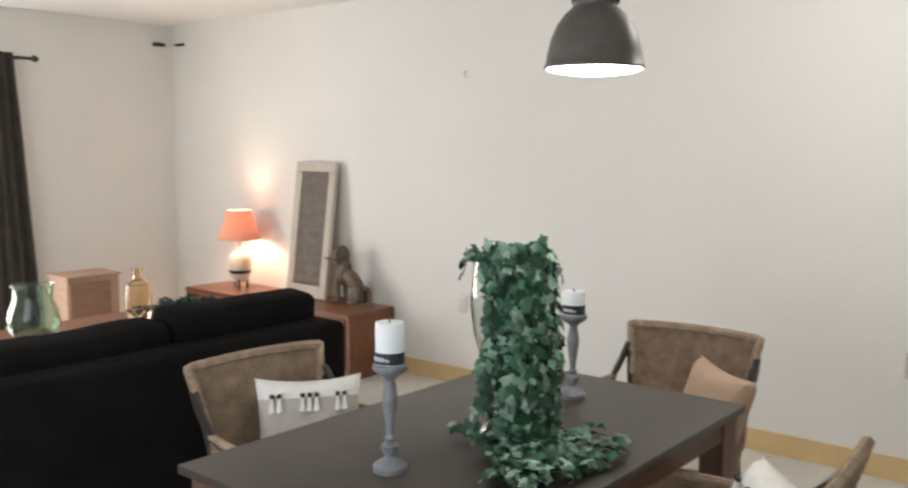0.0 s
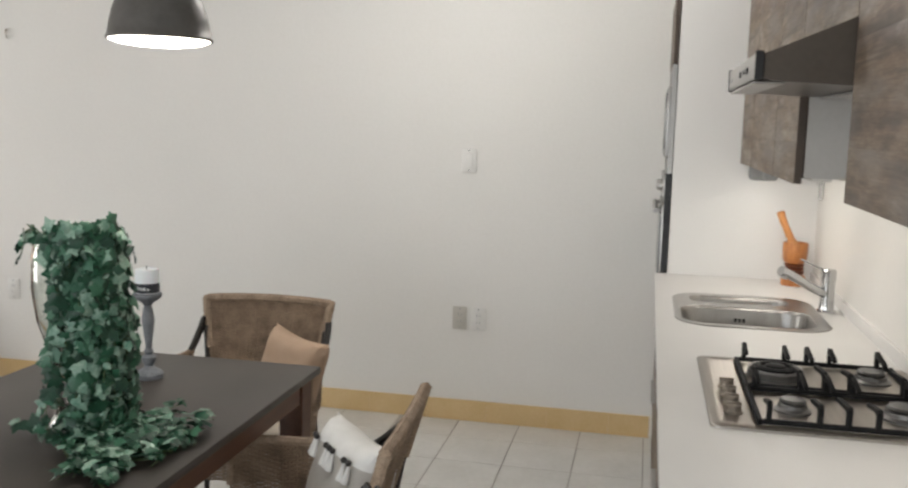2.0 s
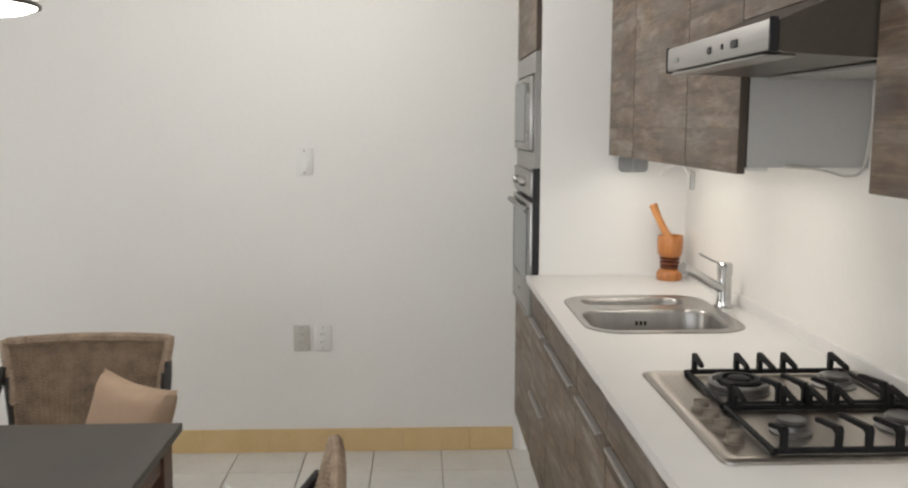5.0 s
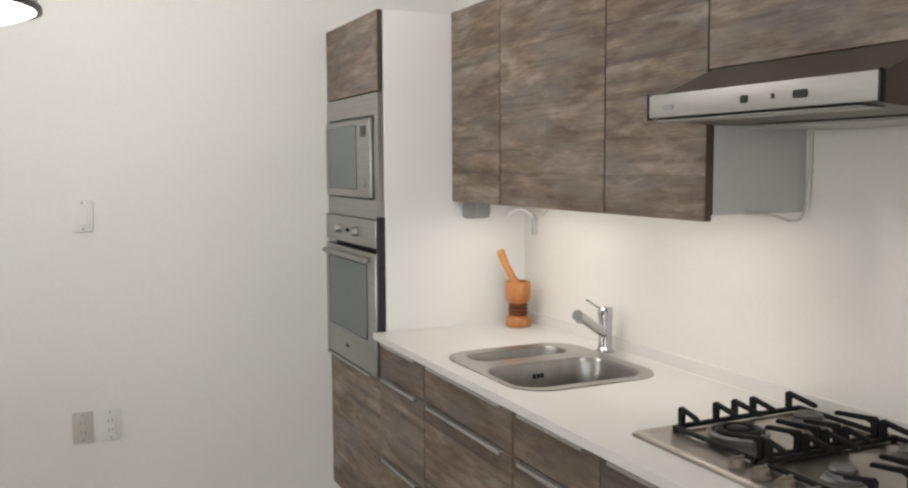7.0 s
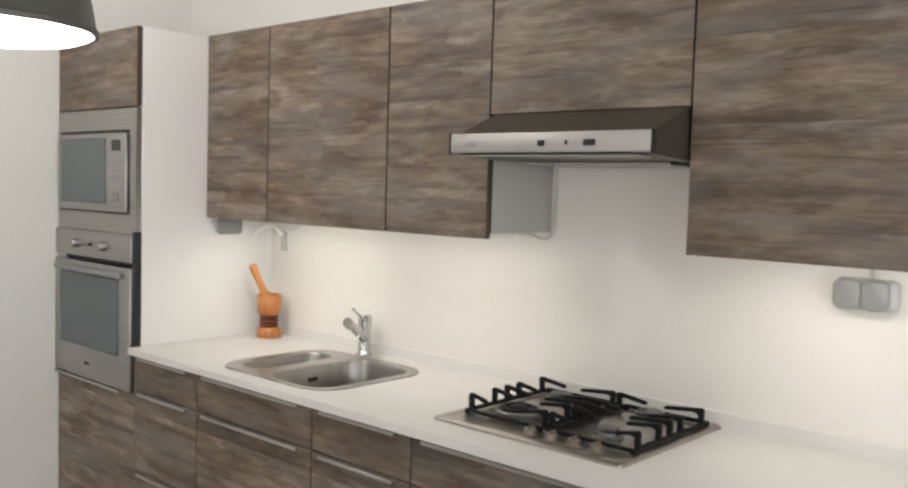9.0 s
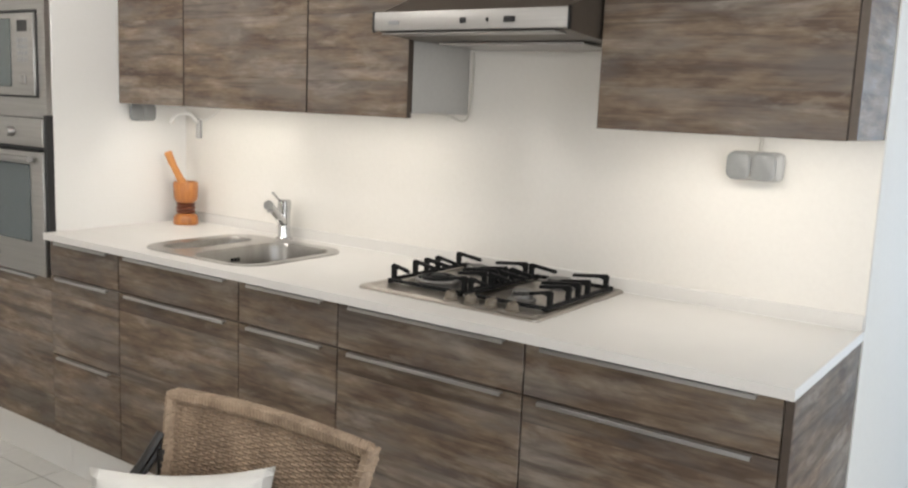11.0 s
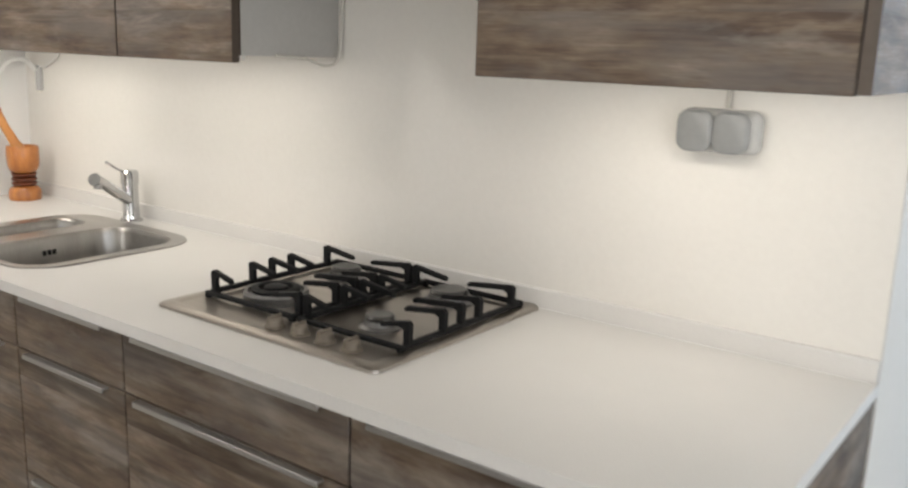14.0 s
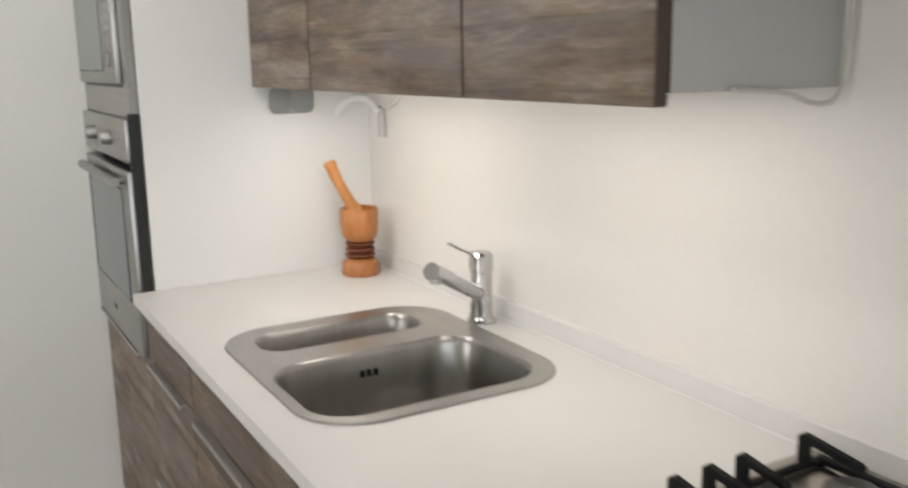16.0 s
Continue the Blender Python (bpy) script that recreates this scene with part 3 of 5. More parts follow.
_bm = bmesh.new()
prof = [(-0.007, 1.680), (UY - 0.002, 1.680), (HF + 0.02, 1.621), (HF + 0.004, 1.615), (HF + 0.004, 1.574), (HF + 0.02, 1.568), (UY, 1.560), (-0.007, 1.557)]
a = [_bm.verts.new((HX0 + 0.004, y, z)) for y, z in prof]
b = [_bm.verts.new((HX1 - 0.004, y, z)) for y, z in prof]
_bm.faces.new(a)
_bm.faces.new(b[::-1])
for i in range(len(prof)):
    _bm.faces.new((a[i], a[(i + 1) % len(prof)], b[(i + 1) % len(prof)], b[i]))
part("body", _bm, mat("hood_grey", (0.072, 0.058, 0.046), (0.095, 0.078, 0.063), 0.4, 0.3, scale=5), hood, "dark grey sloping housing", False)
fascia = part("fascia", box(HX0 - 0.004, HF - 0.006, 1.571, HX1, HF + 0.004, 1.619, 0.004, 2), mat("satin_fascia_metal", (0.40, 0.39, 0.375), (0.46, 0.45, 0.435), 0.52, 0.85, scale=4, stretch=(1, 1, 30), fine=50), hood, "satin silver control strip")
for x, w, h in ((2.235, 0.019, 0.014), (2.367, 0.032, 0.014)):
    part("switch", box(x - w / 2, HF - 0.009, 1.593 - h / 2, x + w / 2, HF - 0.0055, 1.593 + h / 2, 0.002, 1), BLACK, fascia, "black rocker switch")
part("indicator", box(2.302, HF - 0.0085, 1.589, 2.308, HF - 0.0055, 1.598), BLACK, fascia)
part("badge", box(2.003, HF - 0.008, 1.586, 2.037, HF - 0.0055, 1.597, 0.001, 1), PLASTIC_G, fascia, "small grey oval badge")
part("end_cap", box(HX1, HF - 0.008, 1.568, HX1 + 0.004, HF + 0.008, 1.621, 0.002, 1), BLACK, hood, "black end cap")
part("end_cap", box(HX0 - 0.008, HF - 0.008, 1.568, HX0 - 0.004, HF + 0.008, 1.621, 0.002, 1), BLACK, hood, "black end cap")
part("visor", box(HX0 + 0.02, HF - 0.004, 1.5625, HX1 - 0.03, HF + 0.05, 1.5675, 0.002, 1), STEEL_DULL, hood, "slim metal visor")
part("filter", box(HX0 + 0.06, -0.27, 1.5515, HX1 - 0.06, -0.04, 1.557), STEEL_DULL, hood, "metal grease filter")

# oven tower
TF = -0.577
tw = thing("tall_cabinet", (0.31, -0.3, 0), "tall white oven housing with weathered oak fronts", "cabinet")
part("side_panel", box(0.580, -0.556, PL, 0.599, -0.001, 2.004, 0.001, 1), MELAMINE, tw, "plain white side panel")
part("side_panel", box(0.0015, -0.556, 0, 0.016, -0.001, 2.004), MELAMINE, tw, "plain white side panel")
part("roof_panel", box(0.016, -0.556, 1.986, 0.580, -0.001, 2.002), MELAMINE, tw)
for z in (PL + 0.017, 0.728, 1.288, 1.726):
    part("shelf", box(0.016, -0.554, z - 0.016, 0.580, -0.012, z - 0.001), MELAMINE, tw)
part("back_panel", box(0.016, -0.012, 0, 0.580, -0.002, 1.986), MELAMINE, tw)
part("plinth", box(0.016, FY + 0.065, 0, 0.5985, FY + 0.08, PL - 0.0005), MELAMINE, tw, "white plinth board")
front(0.003, 0.597, 1.732, 2.007, tw, "door", TF, False)
part("edge_band", box(0.5975, TF + 0.0005, 1.734, 0.5986, TF + 0.017, 2.005), OAK_EDGE_AND_GAP, tw)
front(0.003, 0.597, PL, 0.735, tw, "drawer_front", TF, True, (0.0, 0.09))
mw = thing("microwave_oven", (0.31, -0.4, 1.288), "built-in stainless steel microwave with framed glass door", "microwave")
part("body", box(0.03, -0.550, 1.30, 0.56, -0.15, 1.70), GREYBOARD, mw)
_bm = bmesh.new()
for q in ((0.004, 1.290, 0.596, 1.356), (0.004, 1.654, 0.596, 1.728), (0.004, 1.356, 0.022, 1.654), (0.552, 1.356, 0.596, 1.654)):
    addbox(_bm, q[0], TF, q[1], q[2], TF + 0.018, q[3])
part("trim_frame", _bm, STEEL, mw, "brushed steel surround")
# black sheet behind the door, its colour gives the gap its shade
part("gap", box(0.023, TF + 0.006, 1.357, 0.551, TF + 0.016, 1.653), BLACK, mw)
dr = part("door", box(0.028, TF - 0.014, 1.364, 0.545, TF + 0.006, 1.642, 0.004, 2), STEEL, mw, "brushed steel door")
part("window", box(0.060, TF - 0.0165, 1.392, 0.405, TF - 0.0135, 1.625, 0.003, 1), MW_GLASS, dr, "smoked glass window")
part("display", box(0.452, TF - 0.0165, 1.580, 0.510, TF - 0.0135, 1.618), BLACK, dr, "dark display")
for k in range(4):
    for j in range(3):
        part("button", box(0.446 + j * 0.024, TF - 0.016, 1.478 + k * 0.022, 0.464 + j * 0.024, TF - 0.0135, 1.493 + k * 0.022, 0.001, 1), PLASTIC_G, dr)
part("knob", box(0.462, TF - 0.022, 1.402, 0.502, TF - 0.0135, 1.434, 0.006, 3), STEEL_DULL, dr, "steel door release button")
ov = thing("oven", (0.31, -0.4, 0.728), "built-in stainless steel oven with dark glass door", "oven")
part("body", box(0.02, -0.550, 0.74, 0.585, -0.12, 1.28), BLACK, ov)
# solid black strip puts in the dark of the gap beside the oven
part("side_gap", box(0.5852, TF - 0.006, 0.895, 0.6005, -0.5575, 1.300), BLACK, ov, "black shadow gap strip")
cp = part("control_panel", box(0.004, TF - 0.012, 1.190, 0.584, TF + 0.016, 1.288, 0.004, 2), STEEL, ov, "brushed steel control panel")


def knob_bm(x, z, r=0.021, y=TF - 0.012, d=0.024):
    bm = lathe([(0, d), (r * 0.75, d), (r * 0.88, d - 0.004), (r, 0.004), (r, 0), (0, 0)], 24)
    bmesh.ops.transform(bm, matrix=Matrix.Translation((x, y, z)) @ Matrix.Rotation(radians(90), 4, "X"), verts=bm.verts)
    return bm


for x in (0.184, 0.394):
    part("knob", knob_bm(x, 1.238, 0.018), STEEL_DULL, cp, "round steel knob")
part("indicator", knob_bm(0.29, 1.238, 0.007, d=0.008), BLACK, cp)
od = part("door", box(0.004, TF - 0.014, 0.737, 0.584, TF + 0.016, 1.172, 0.004, 2), STEEL, ov, "brushed steel oven door")
part("window", box(0.055, TF - 0.0165, 0.855, 0.505, TF - 0.0135, 1.128, 0.004, 1), DARKGLASS, od, "dark reflective glass")
part("badge", box(0.250, TF - 0.0155, 0.788, 0.285, TF - 0.0135, 0.799), BLACK, od)
hb = tube([(0.065, TF - 0.036, 1.147), (0.540, TF - 0.036, 1.147)], 0.011, 12)
for x in (0.085, 0.52):
    addtube(hb, [(x, TF - 0.036, 1.147), (x, TF - 0.012, 1.147)], 0.008, 8)
part("handle", hb, STEEL_DULL, od, "tubular steel handle")

# sink
sk = thing("sink", (1.27, -0.32, 0.9), "stainless steel sink with one large and one small bowl", "sink")
SX0, SX1, SY0, SY1 = 1.028, 1.564, -0.545, -0.094
bowls = ((1.078, -0.492, 1.192, -0.168, 0.045, 0.13), (1.262, -0.528, 1.534, -0.132, 0.075, 0.155))
_bm = bmesh.new()
z = TOP + 0.004
loops = [rrect(SX0, SY0, SX1, SY1, 0.105, z, 12)] + [rrect(q[0], q[1], q[2], q[3], q[4], z, 8) for q in bowls]
made = ringface(_bm, loops)
rim = rrect(SX0 - 0.002, SY0 - 0.002, SX1 + 0.002, SY1 + 0.002, 0.107, TOP + 0.0005, 12)
skirt(_bm, made[0], rim)
part("rim", _bm, RIMSTEEL, sk, "flat brushed steel rim")
for q in bowls:
    _bm = bmesh.new()
    vs = [_bm.verts.new(p) for p in rrect(*q[:4], q[4], z, 8)]
    for ins, dep in ((0.003, 0.003), (0.006, 0.012), (0.012, q[5] * 0.6), (0.018, q[5] - 0.03), (0.03, q[5] - 0.010), (0.05, q[5])):
        ins = min(ins, q[4] - 0.002) if ins > q[4] else ins
        vs = skirt(_bm, vs, rrect(q[0] + ins, q[1] + ins, q[2] - ins, q[3] - ins, max(q[4] - ins * 0.4, 0.012), z - dep, 8))
    _bm.faces.new(vs)
    bw = part("bowl", _bm, BOWLSTEEL, sk, "pressed steel bowl")
    cx, cy = (q[0] + q[2]) / 2, (q[1] + q[3]) / 2
    part("drain", lathe([(0.034, 0.0015), (0.030, 0.004), (0.024, 0.001), (0, 0.001)], 24, (cx, cy, z - q[5])), CHROME, bw, "round chrome drain")
_bm = bmesh.new()
for k in range(3):
    addbox(_bm, 1.2690, -0.352 + k * 0.013, z - 0.046, 1.2745, -0.345 + k * 0.013, z - 0.034)
part("overflow", _bm, IRON, sk, "overflow slots")

# mixer tap
tp = thing("kitchen_tap", (1.214, -0.064, TOP), "chrome single-lever mixer tap behind the sink", "tap")
TXC, TYC = 1.214, -0.064
part("body", lathe([(0.030, 0), (0.030, 0.005), (0.024, 0.008), (0.022, 0.02), (0.021, 0.100), (0.0235, 0.103), (0.0235, 0.134), (0.018, 0.140), (0, 0.141)], 28, (TXC, TYC, TOP)), CHROME, tp, "polished chrome column")
sp = (1.306, -0.225)
part("spout", tube(curve([(TXC, TYC, TOP + 0.055), (TXC + 0.03, TYC - 0.05, TOP + 0.080), (sp[0] - 0.02, sp[1] + 0.035, TOP + 0.124), (sp[0], sp[1], TOP + 0.140)], 6), [0.0145] * 17 + [0.0165, 0.0165], 14), CHROME, tp, "angled chrome spout")
part("nozzle", tube([(sp[0] - 0.006, sp[1] + 0.013, TOP + 0.126), (sp[0] - 0.004, sp[1] + 0.011, TOP + 0.114)], 0.0105, 14), STEEL_DULL, tp)
part("lever", tube(curve([(TXC, TYC, TOP + 0.136), (TXC + 0.004, TYC - 0.035, TOP + 0.144), (TXC + 0.040, TYC - 0.092, TOP + 0.172)], 6), 0.006, 8, flat=0.6), CHROME, tp, "slim lever")

# gas hob
hb0 = thing("gas_hob", (2.25, -0.25, TOP), "stainless steel gas hob with four burners and black pan supports", "hob")
GX0, GX1, GY0, GY1 = 1.949, 2.503, -0.506, -0.016
_bm = bmesh.new()
vs = [_bm.verts.new(p) for p in rrect(GX0, GY0, GX1, GY1, 0.018, TOP + 0.0005)]
vs = skirt(_bm, vs, rrect(GX0 + 0.001, GY0 + 0.001, GX1 - 0.001, GY1 - 0.001, 0.018, TOP + 0.005))
vs = skirt(_bm, vs, rrect(GX0 + 0.006, GY0 + 0.006, GX1 - 0.006, GY1 - 0.006, 0.016, TOP + 0.008))
vs = skirt(_bm, vs, rrect(GX0 + 0.024, GY0 + 0.024, GX1 - 0.024, GY1 - 0.024, 0.014, TOP + 0.0085))
vs = skirt(_bm, vs, rrect(GX0 + 0.030, GY0 + 0.030, GX1 - 0.030, GY1 - 0.030, 0.012, TOP + 0.006))
_bm.faces.new(vs)
part("plate", _bm, HOBSTEEL, hb0, "brushed steel hob plate")
HZ = TOP + 0.006
BURN = ((2.095, -0.335, 0.052), (2.078, -0.122, 0.036), (2.350, -0.116, 0.042), (2.362, -0.335, 0.030))
for bx, by, br in BURN:
    q = part("burner", lathe([(br * 1.25, 0), (br * 1.25, 0.004), (br, 0.008), (br * 0.95, 0.016), (br * 0.7, 0.017), (0, 0.015)], 32, (bx, by, HZ)), BURNSTEEL, hb0, "metal burner ring")
    part("burner_cap", lathe([(br * 0.86, 0.017), (br * 0.88, 0.022), (br * 0.78, 0.026), (br * 0.5, 0.0265), (0, 0.0265)] if br < 0.05 else [(br * 0.90, 0.017), (br * 0.92, 0.023), (br * 0.84, 0.026), (br * 0.66, 0.026), (br * 0.60, 0.019), (br * 0.46, 0.019), (br * 0.44, 0.026), (br * 0.36, 0.028), (0, 0.028)], 28, (bx, by, HZ)), CAPMETAL if br < 0.05 else IRON, q, "dark grey burner cap")
    if br > 0.05:
        part("outer_ring", lathe([(br * 1.18, 0.0), (br * 1.22, 0.016), (br * 1.16, 0.021), (br * 1.04, 0.020), (br * 1.02, 0.0)], 32, (bx, by, HZ)), BURNSTEEL, q)
for k in range(4):
    x = 2.224 + k * 0.061
    q = part("knob", lathe([(0.019, 0), (0.019, 0.002), (0.0155, 0.004), (0.0148, 0.015), (0.012, 0.018), (0, 0.018)], 24, (x, -0.455, HZ)), KNOBMETAL, hb0, "round steel control knob")
    part("grip", box(x - 0.003, -0.470, HZ + 0.015, x + 0.003, -0.440, HZ + 0.022, 0.001, 1), KNOBMETAL, q)


def arm(grate, x, y, d, ln, h=0.034, w=0.0047):
    """One pan support finger: a splayed leg that rises from a side bar, bends inwards and slopes down to its tip."""
    bm = bmesh.new()
    prof = [(-0.002, 0.0), (-0.003, h + 0.004), (0.003, h + 0.009), (ln - 0.004, h - 0.002), (ln, h - 0.006), (ln - 0.002, h - 0.011), (0.022, h - 0.003), (0.011, h - 0.007), (0.011, 0.0)]
    a = [bm.verts.new((x + d * q, y + w, HZ + 0.008 + z)) for q, z in prof]
    b = [bm.verts.new((x + d * q, y - w, HZ + 0.008 + z)) for q, z in prof]
    bm.faces.new(a)
    bm.faces.new(b[::-1])
    for i in range(len(prof)):
        j = (i + 1) % len(prof)
        bm.faces.new((a[i], a[j], b[j], b[i]))
    part("finger", bm, IRON, grate)


GB0, GB1 = -0.418, -0.052                    # the pan supports' front and back bars
for gx0, gx1 in ((1.984, 2.228), (2.238, 2.482)):
    w = 0.0055
    grate = part("pan_support", box(gx0, GB0, HZ + 0.004, gx1, GB0 + 2 * w, HZ + 0.013, 0.002, 1), IRON, hb0, "black cast-iron pan support")
    for q in ((gx0, GB0 + 2 * w, gx0 + 2 * w, GB1 - 2 * w), (gx1 - 2 * w, GB0 + 2 * w, gx1, GB1 - 2 * w), (gx0, GB1 - 2 * w, gx1, GB1)):
        part("bar", box(q[0], q[1] + 0.0002, HZ + 0.004, q[2], q[3] - 0.0002, HZ + 0.014, 0.002, 1), IRON, grate)
    for y, a, b in ((-0.396, 0.055, 0.062), (-0.302, 0.070, 0.088), (-0.250, 0.085, 0.112), (-0.197, 0.070, 0.088), (-0.090, 0.085, 0.105)):
        arm(grate, gx0 + 0.001, y, 1, a)
        arm(grate, gx1 - 0.001, y, -1, b)
    for x in (gx0 + 0.006, gx1 - 0.006):
        for y in (GB0 + 0.006, GB1 - 0.006):
            part("pad", box(x - 0.005, y - 0.005, HZ, x + 0.005, y + 0.005, HZ + 0.0045), IRON, grate)

# mortar and pestle
MX, MY = 0.708, -0.092
mo = thing("mortar", (MX, MY, TOP), "turned orange-brown wooden mortar holding its pestle", "mortar")
part("foot", lathe([(0, 0), (0.044, 0), (0.046, 0.004), (0.046, 0.026), (0.040, 0.036), (0.030, 0.042), (0, 0.042)], 32, (MX, MY, TOP)), MORTAR, mo)
part("stem", lathe([(0.030, 0.042), (0.036, 0.047), (0.036, 0.052), (0.029, 0.056), (0.036, 0.060), (0.036, 0.066), (0.029, 0.070), (0.035, 0.074), (0.036, 0.080), (0.030, 0.083)], 32, (MX, MY, TOP)), MORTAR_D, mo, "dark ringed stem")
part("cup", lathe([(0.030, 0.083), (0.038, 0.088), (0.044, 0.100), (0.046, 0.125), (0.046, 0.158), (0.043, 0.163), (0.037, 0.161), (0.036, 0.120), (0.02, 0.100), (0, 0.098)], 32, (MX, MY, TOP)), MORTAR, mo, "polished orange wood cup")
part("pestle", tube(curve([(MX - 0.004, MY + 0.012, TOP + 0.112), (MX - 0.01, MY - 0.01, TOP + 0.16), (MX - 0.022, MY - 0.045, TOP + 0.235), (MX - 0.028, MY - 0.060, TOP + 0.275)], 5), [0.020] * 3 + [0.018] * 3 + [0.014, 0.0135, 0.013, 0.0125] + [0.014] * 4 + [0.0165, 0.012], 14), PESTLE, mo, "pale wooden pestle")


def double_outlet(name, label, m, cord, lobes=(-0.037, 0.024), case=(-0.068, 0.068)):
    u = thing(name, (0, 0, 0), label, "socket", m=m)
    part("housing", box(case[0], -0.036, -0.037, case[1], 0, 0.035, 0.016, 3), CLEAR, u, "translucent frosted housing")
    for x in lobes:
        bm = bmesh.new()
        vs = [bm.verts.new((p.x, -0.036, p.y)) for p in rrect(x - 0.030, -0.036, x + 0.030, 0.033, 0.020, 0, 6)]
        vs = skirt(bm, vs, [(p.x, -0.043, p.y) for p in rrect(x - 0.030, -0.036, x + 0.030, 0.033, 0.020, 0, 6)])
        vs = skirt(bm, vs, [(p.x, -0.047, p.y) for p in rrect(x - 0.025, -0.031, x + 0.025, 0.028, 0.016, 0, 6)])
        bm.faces.new(vs)
        part("flap", bm, FLAP, u, "grey rounded flap")
    if cord:
        part("cable", tube(curve([(0.004, -0.012, 0.036), (0.006, -0.014, 0.06), (0.004, -0.012, 0.080)], 6), 0.004, 8), PLASTIC_B, u, "short beige cable")
    return u


double_outlet("wall_socket", "grey twin socket with frosted cover below the wall cabinet", pose(2.829, -0.007, 1.274), True)
double_outlet("wall_socket", "grey twin socket on the white oven housing side", pose(0.5995, -0.215, 1.320, 0, 0, 90) @ Matrix.Diagonal((0.86, 0.55, 0.9, 1)), False, (-0.034, 0.034), (-0.052, 0.052))
hk = thing("cable_clip", (0.66, -0.02, 1.27), "clear plastic hook with a loop of pale cable", "hook")
part("plate", box(0.675, -0.020, 1.225, 0.700, -0.0065, 1.300, 0.004, 2), CLEAR, hk)
part("hook", tube(curve([(0.688, -0.022, 1.285), (0.672, -0.05, 1.318), (0.655, -0.09, 1.312), (0.648, -0.115, 1.280)], 8), 0.008, 8), PLASTIC_W, hk, "curved white plastic hook")
part("cable", tube(curve([(0.69, -0.014, 1.30), (0.735, -0.014, 1.30), (0.80, -0.014, 1.335), (0.80, -0.02, 1.37)], 8), 0.003, 6), PLASTIC_W, hk)
cb = lone("loose_cable", tube(curve([(1.950, -0.20, 1.366), (1.952, -0.12, 1.360), (1.955, -0.06, 1.346), (1.957, -0.025, 1.366), (1.958, -0.012, 1.47), (1.958, -0.012, 1.55)], 8), 0.0035, 6), PLASTIC_B, "thin pale lamp cable along the cabinet side", "cable")


def puck(x):
    u = thing("cabinet_lamp", (x, -0.14, UB), "slim under-cabinet light fitting", "lamp", "under-cabinet lights")
    part("housing", box(x - 0.19, -0.250, UB + 0.002, x + 0.19, -0.200, UB + 0.0138, 0.003, 1), PLASTIC_W, u)


for x in (1.02, 1.67, 2.82):
    puck(x)


def plate(name, y, z, label, material, rocker):
    u = thing(name, (0, y, z), label, "switch" if "switch" in name else "socket")
    p = part("cover", box(0.0005, y - 0.036, z - 0.058, 0.008, y + 0.036, z + 0.058, 0.003, 2), material, u)
    part("insert", box(0.0075, y - 0.017, z - 0.033, 0.011, y + 0.017, z + 0.033, 0.002, 1), PLASTIC_W if rocker else material, p)
    for d in (-0.047, 0.047):
        part("screw", box(0.0078, y - 0.003, z + d - 0.003, 0.0092, y + 0.003, z + d + 0.003), PLASTIC_G, p)
    if not rocker:
        for d in (-0.018, 0.018):
            part("slot", box(0.0105, y - 0.008, z + d - 0.006, 0.0114, y - 0.005, z + d + 0.006), PLASTIC_G, p)
            part("slot", box(0.0105, y + 0.005, z + d - 0.006, 0.0114, y + 0.008, z + d + 0.006), PLASTIC_G, p)
    return u


plate("light_switch", -1.500, 1.302, "white rocker light switch on the wall", PLASTIC_W, True)
plate("wall_outlet", -1.527, 0.523, "beige outlet plate on the white wall", PLASTIC_B, False)
plate("wall_outlet", -1.433, 0.523, "white outlet plate on the white wall", PLASTIC_W, False)

plate("wall_outlet", -4.060, 0.510, "white outlet plate low on the wall near the console", PLASTIC_W, False)
wh = thing("wall_hook", (0, -4.040, 1.896), "small bent metal hook high on the white wall", "hook")
part("plate", box(0.0005, -4.050, 1.871, 0.004, -4.030, 1.921, 0.001, 1), PLASTIC_W, wh)
part("hook", tube(curve([(0.004, -4.040, 1.916), (0.020, -4.035, 1.911), (0.026, -4.027, 1.891), (0.016, -4.033, 1.871)], 6), 0.004, 8), PLASTIC_B, wh)

# ---------------------------------------------------------------- dining table
TT = 0.75
tm = pose(2.456, -1.972, 0, 0, 0, 0.3)
table = thing("dining_table", (0, 0, 0), "dining table with dark grey top and red-brown wooden base", "table", m=tm)
L2, W2 = 0.648, 0.402
part("tabletop", box(-L2, -W2, TT - 0.022, L2, W2, TT, 0.003, 2), TABLETOP, table, "dark grey painted top")
for n_, q in (("apron", (-L2 + 0.05, W2 - 0.05, L2 - 0.05, W2 - 0.028)), ("apron", (-L2 + 0.05, -W2 + 0.028, L2 - 0.05, -W2 + 0.05)), ("apron", (-L2 + 0.028, -W2 + 0.05, -L2 + 0.05, W2 - 0.05)), ("apron", (L2 - 0.05, -W2 + 0.05, L2 - 0.028, W2 - 0.05))):
    part(n_, box(q[0], q[1], TT - 0.092, q[2], q[3], TT - 0.0225, 0.002, 1), TABLEWOOD, table, "red-brown wooden apron")
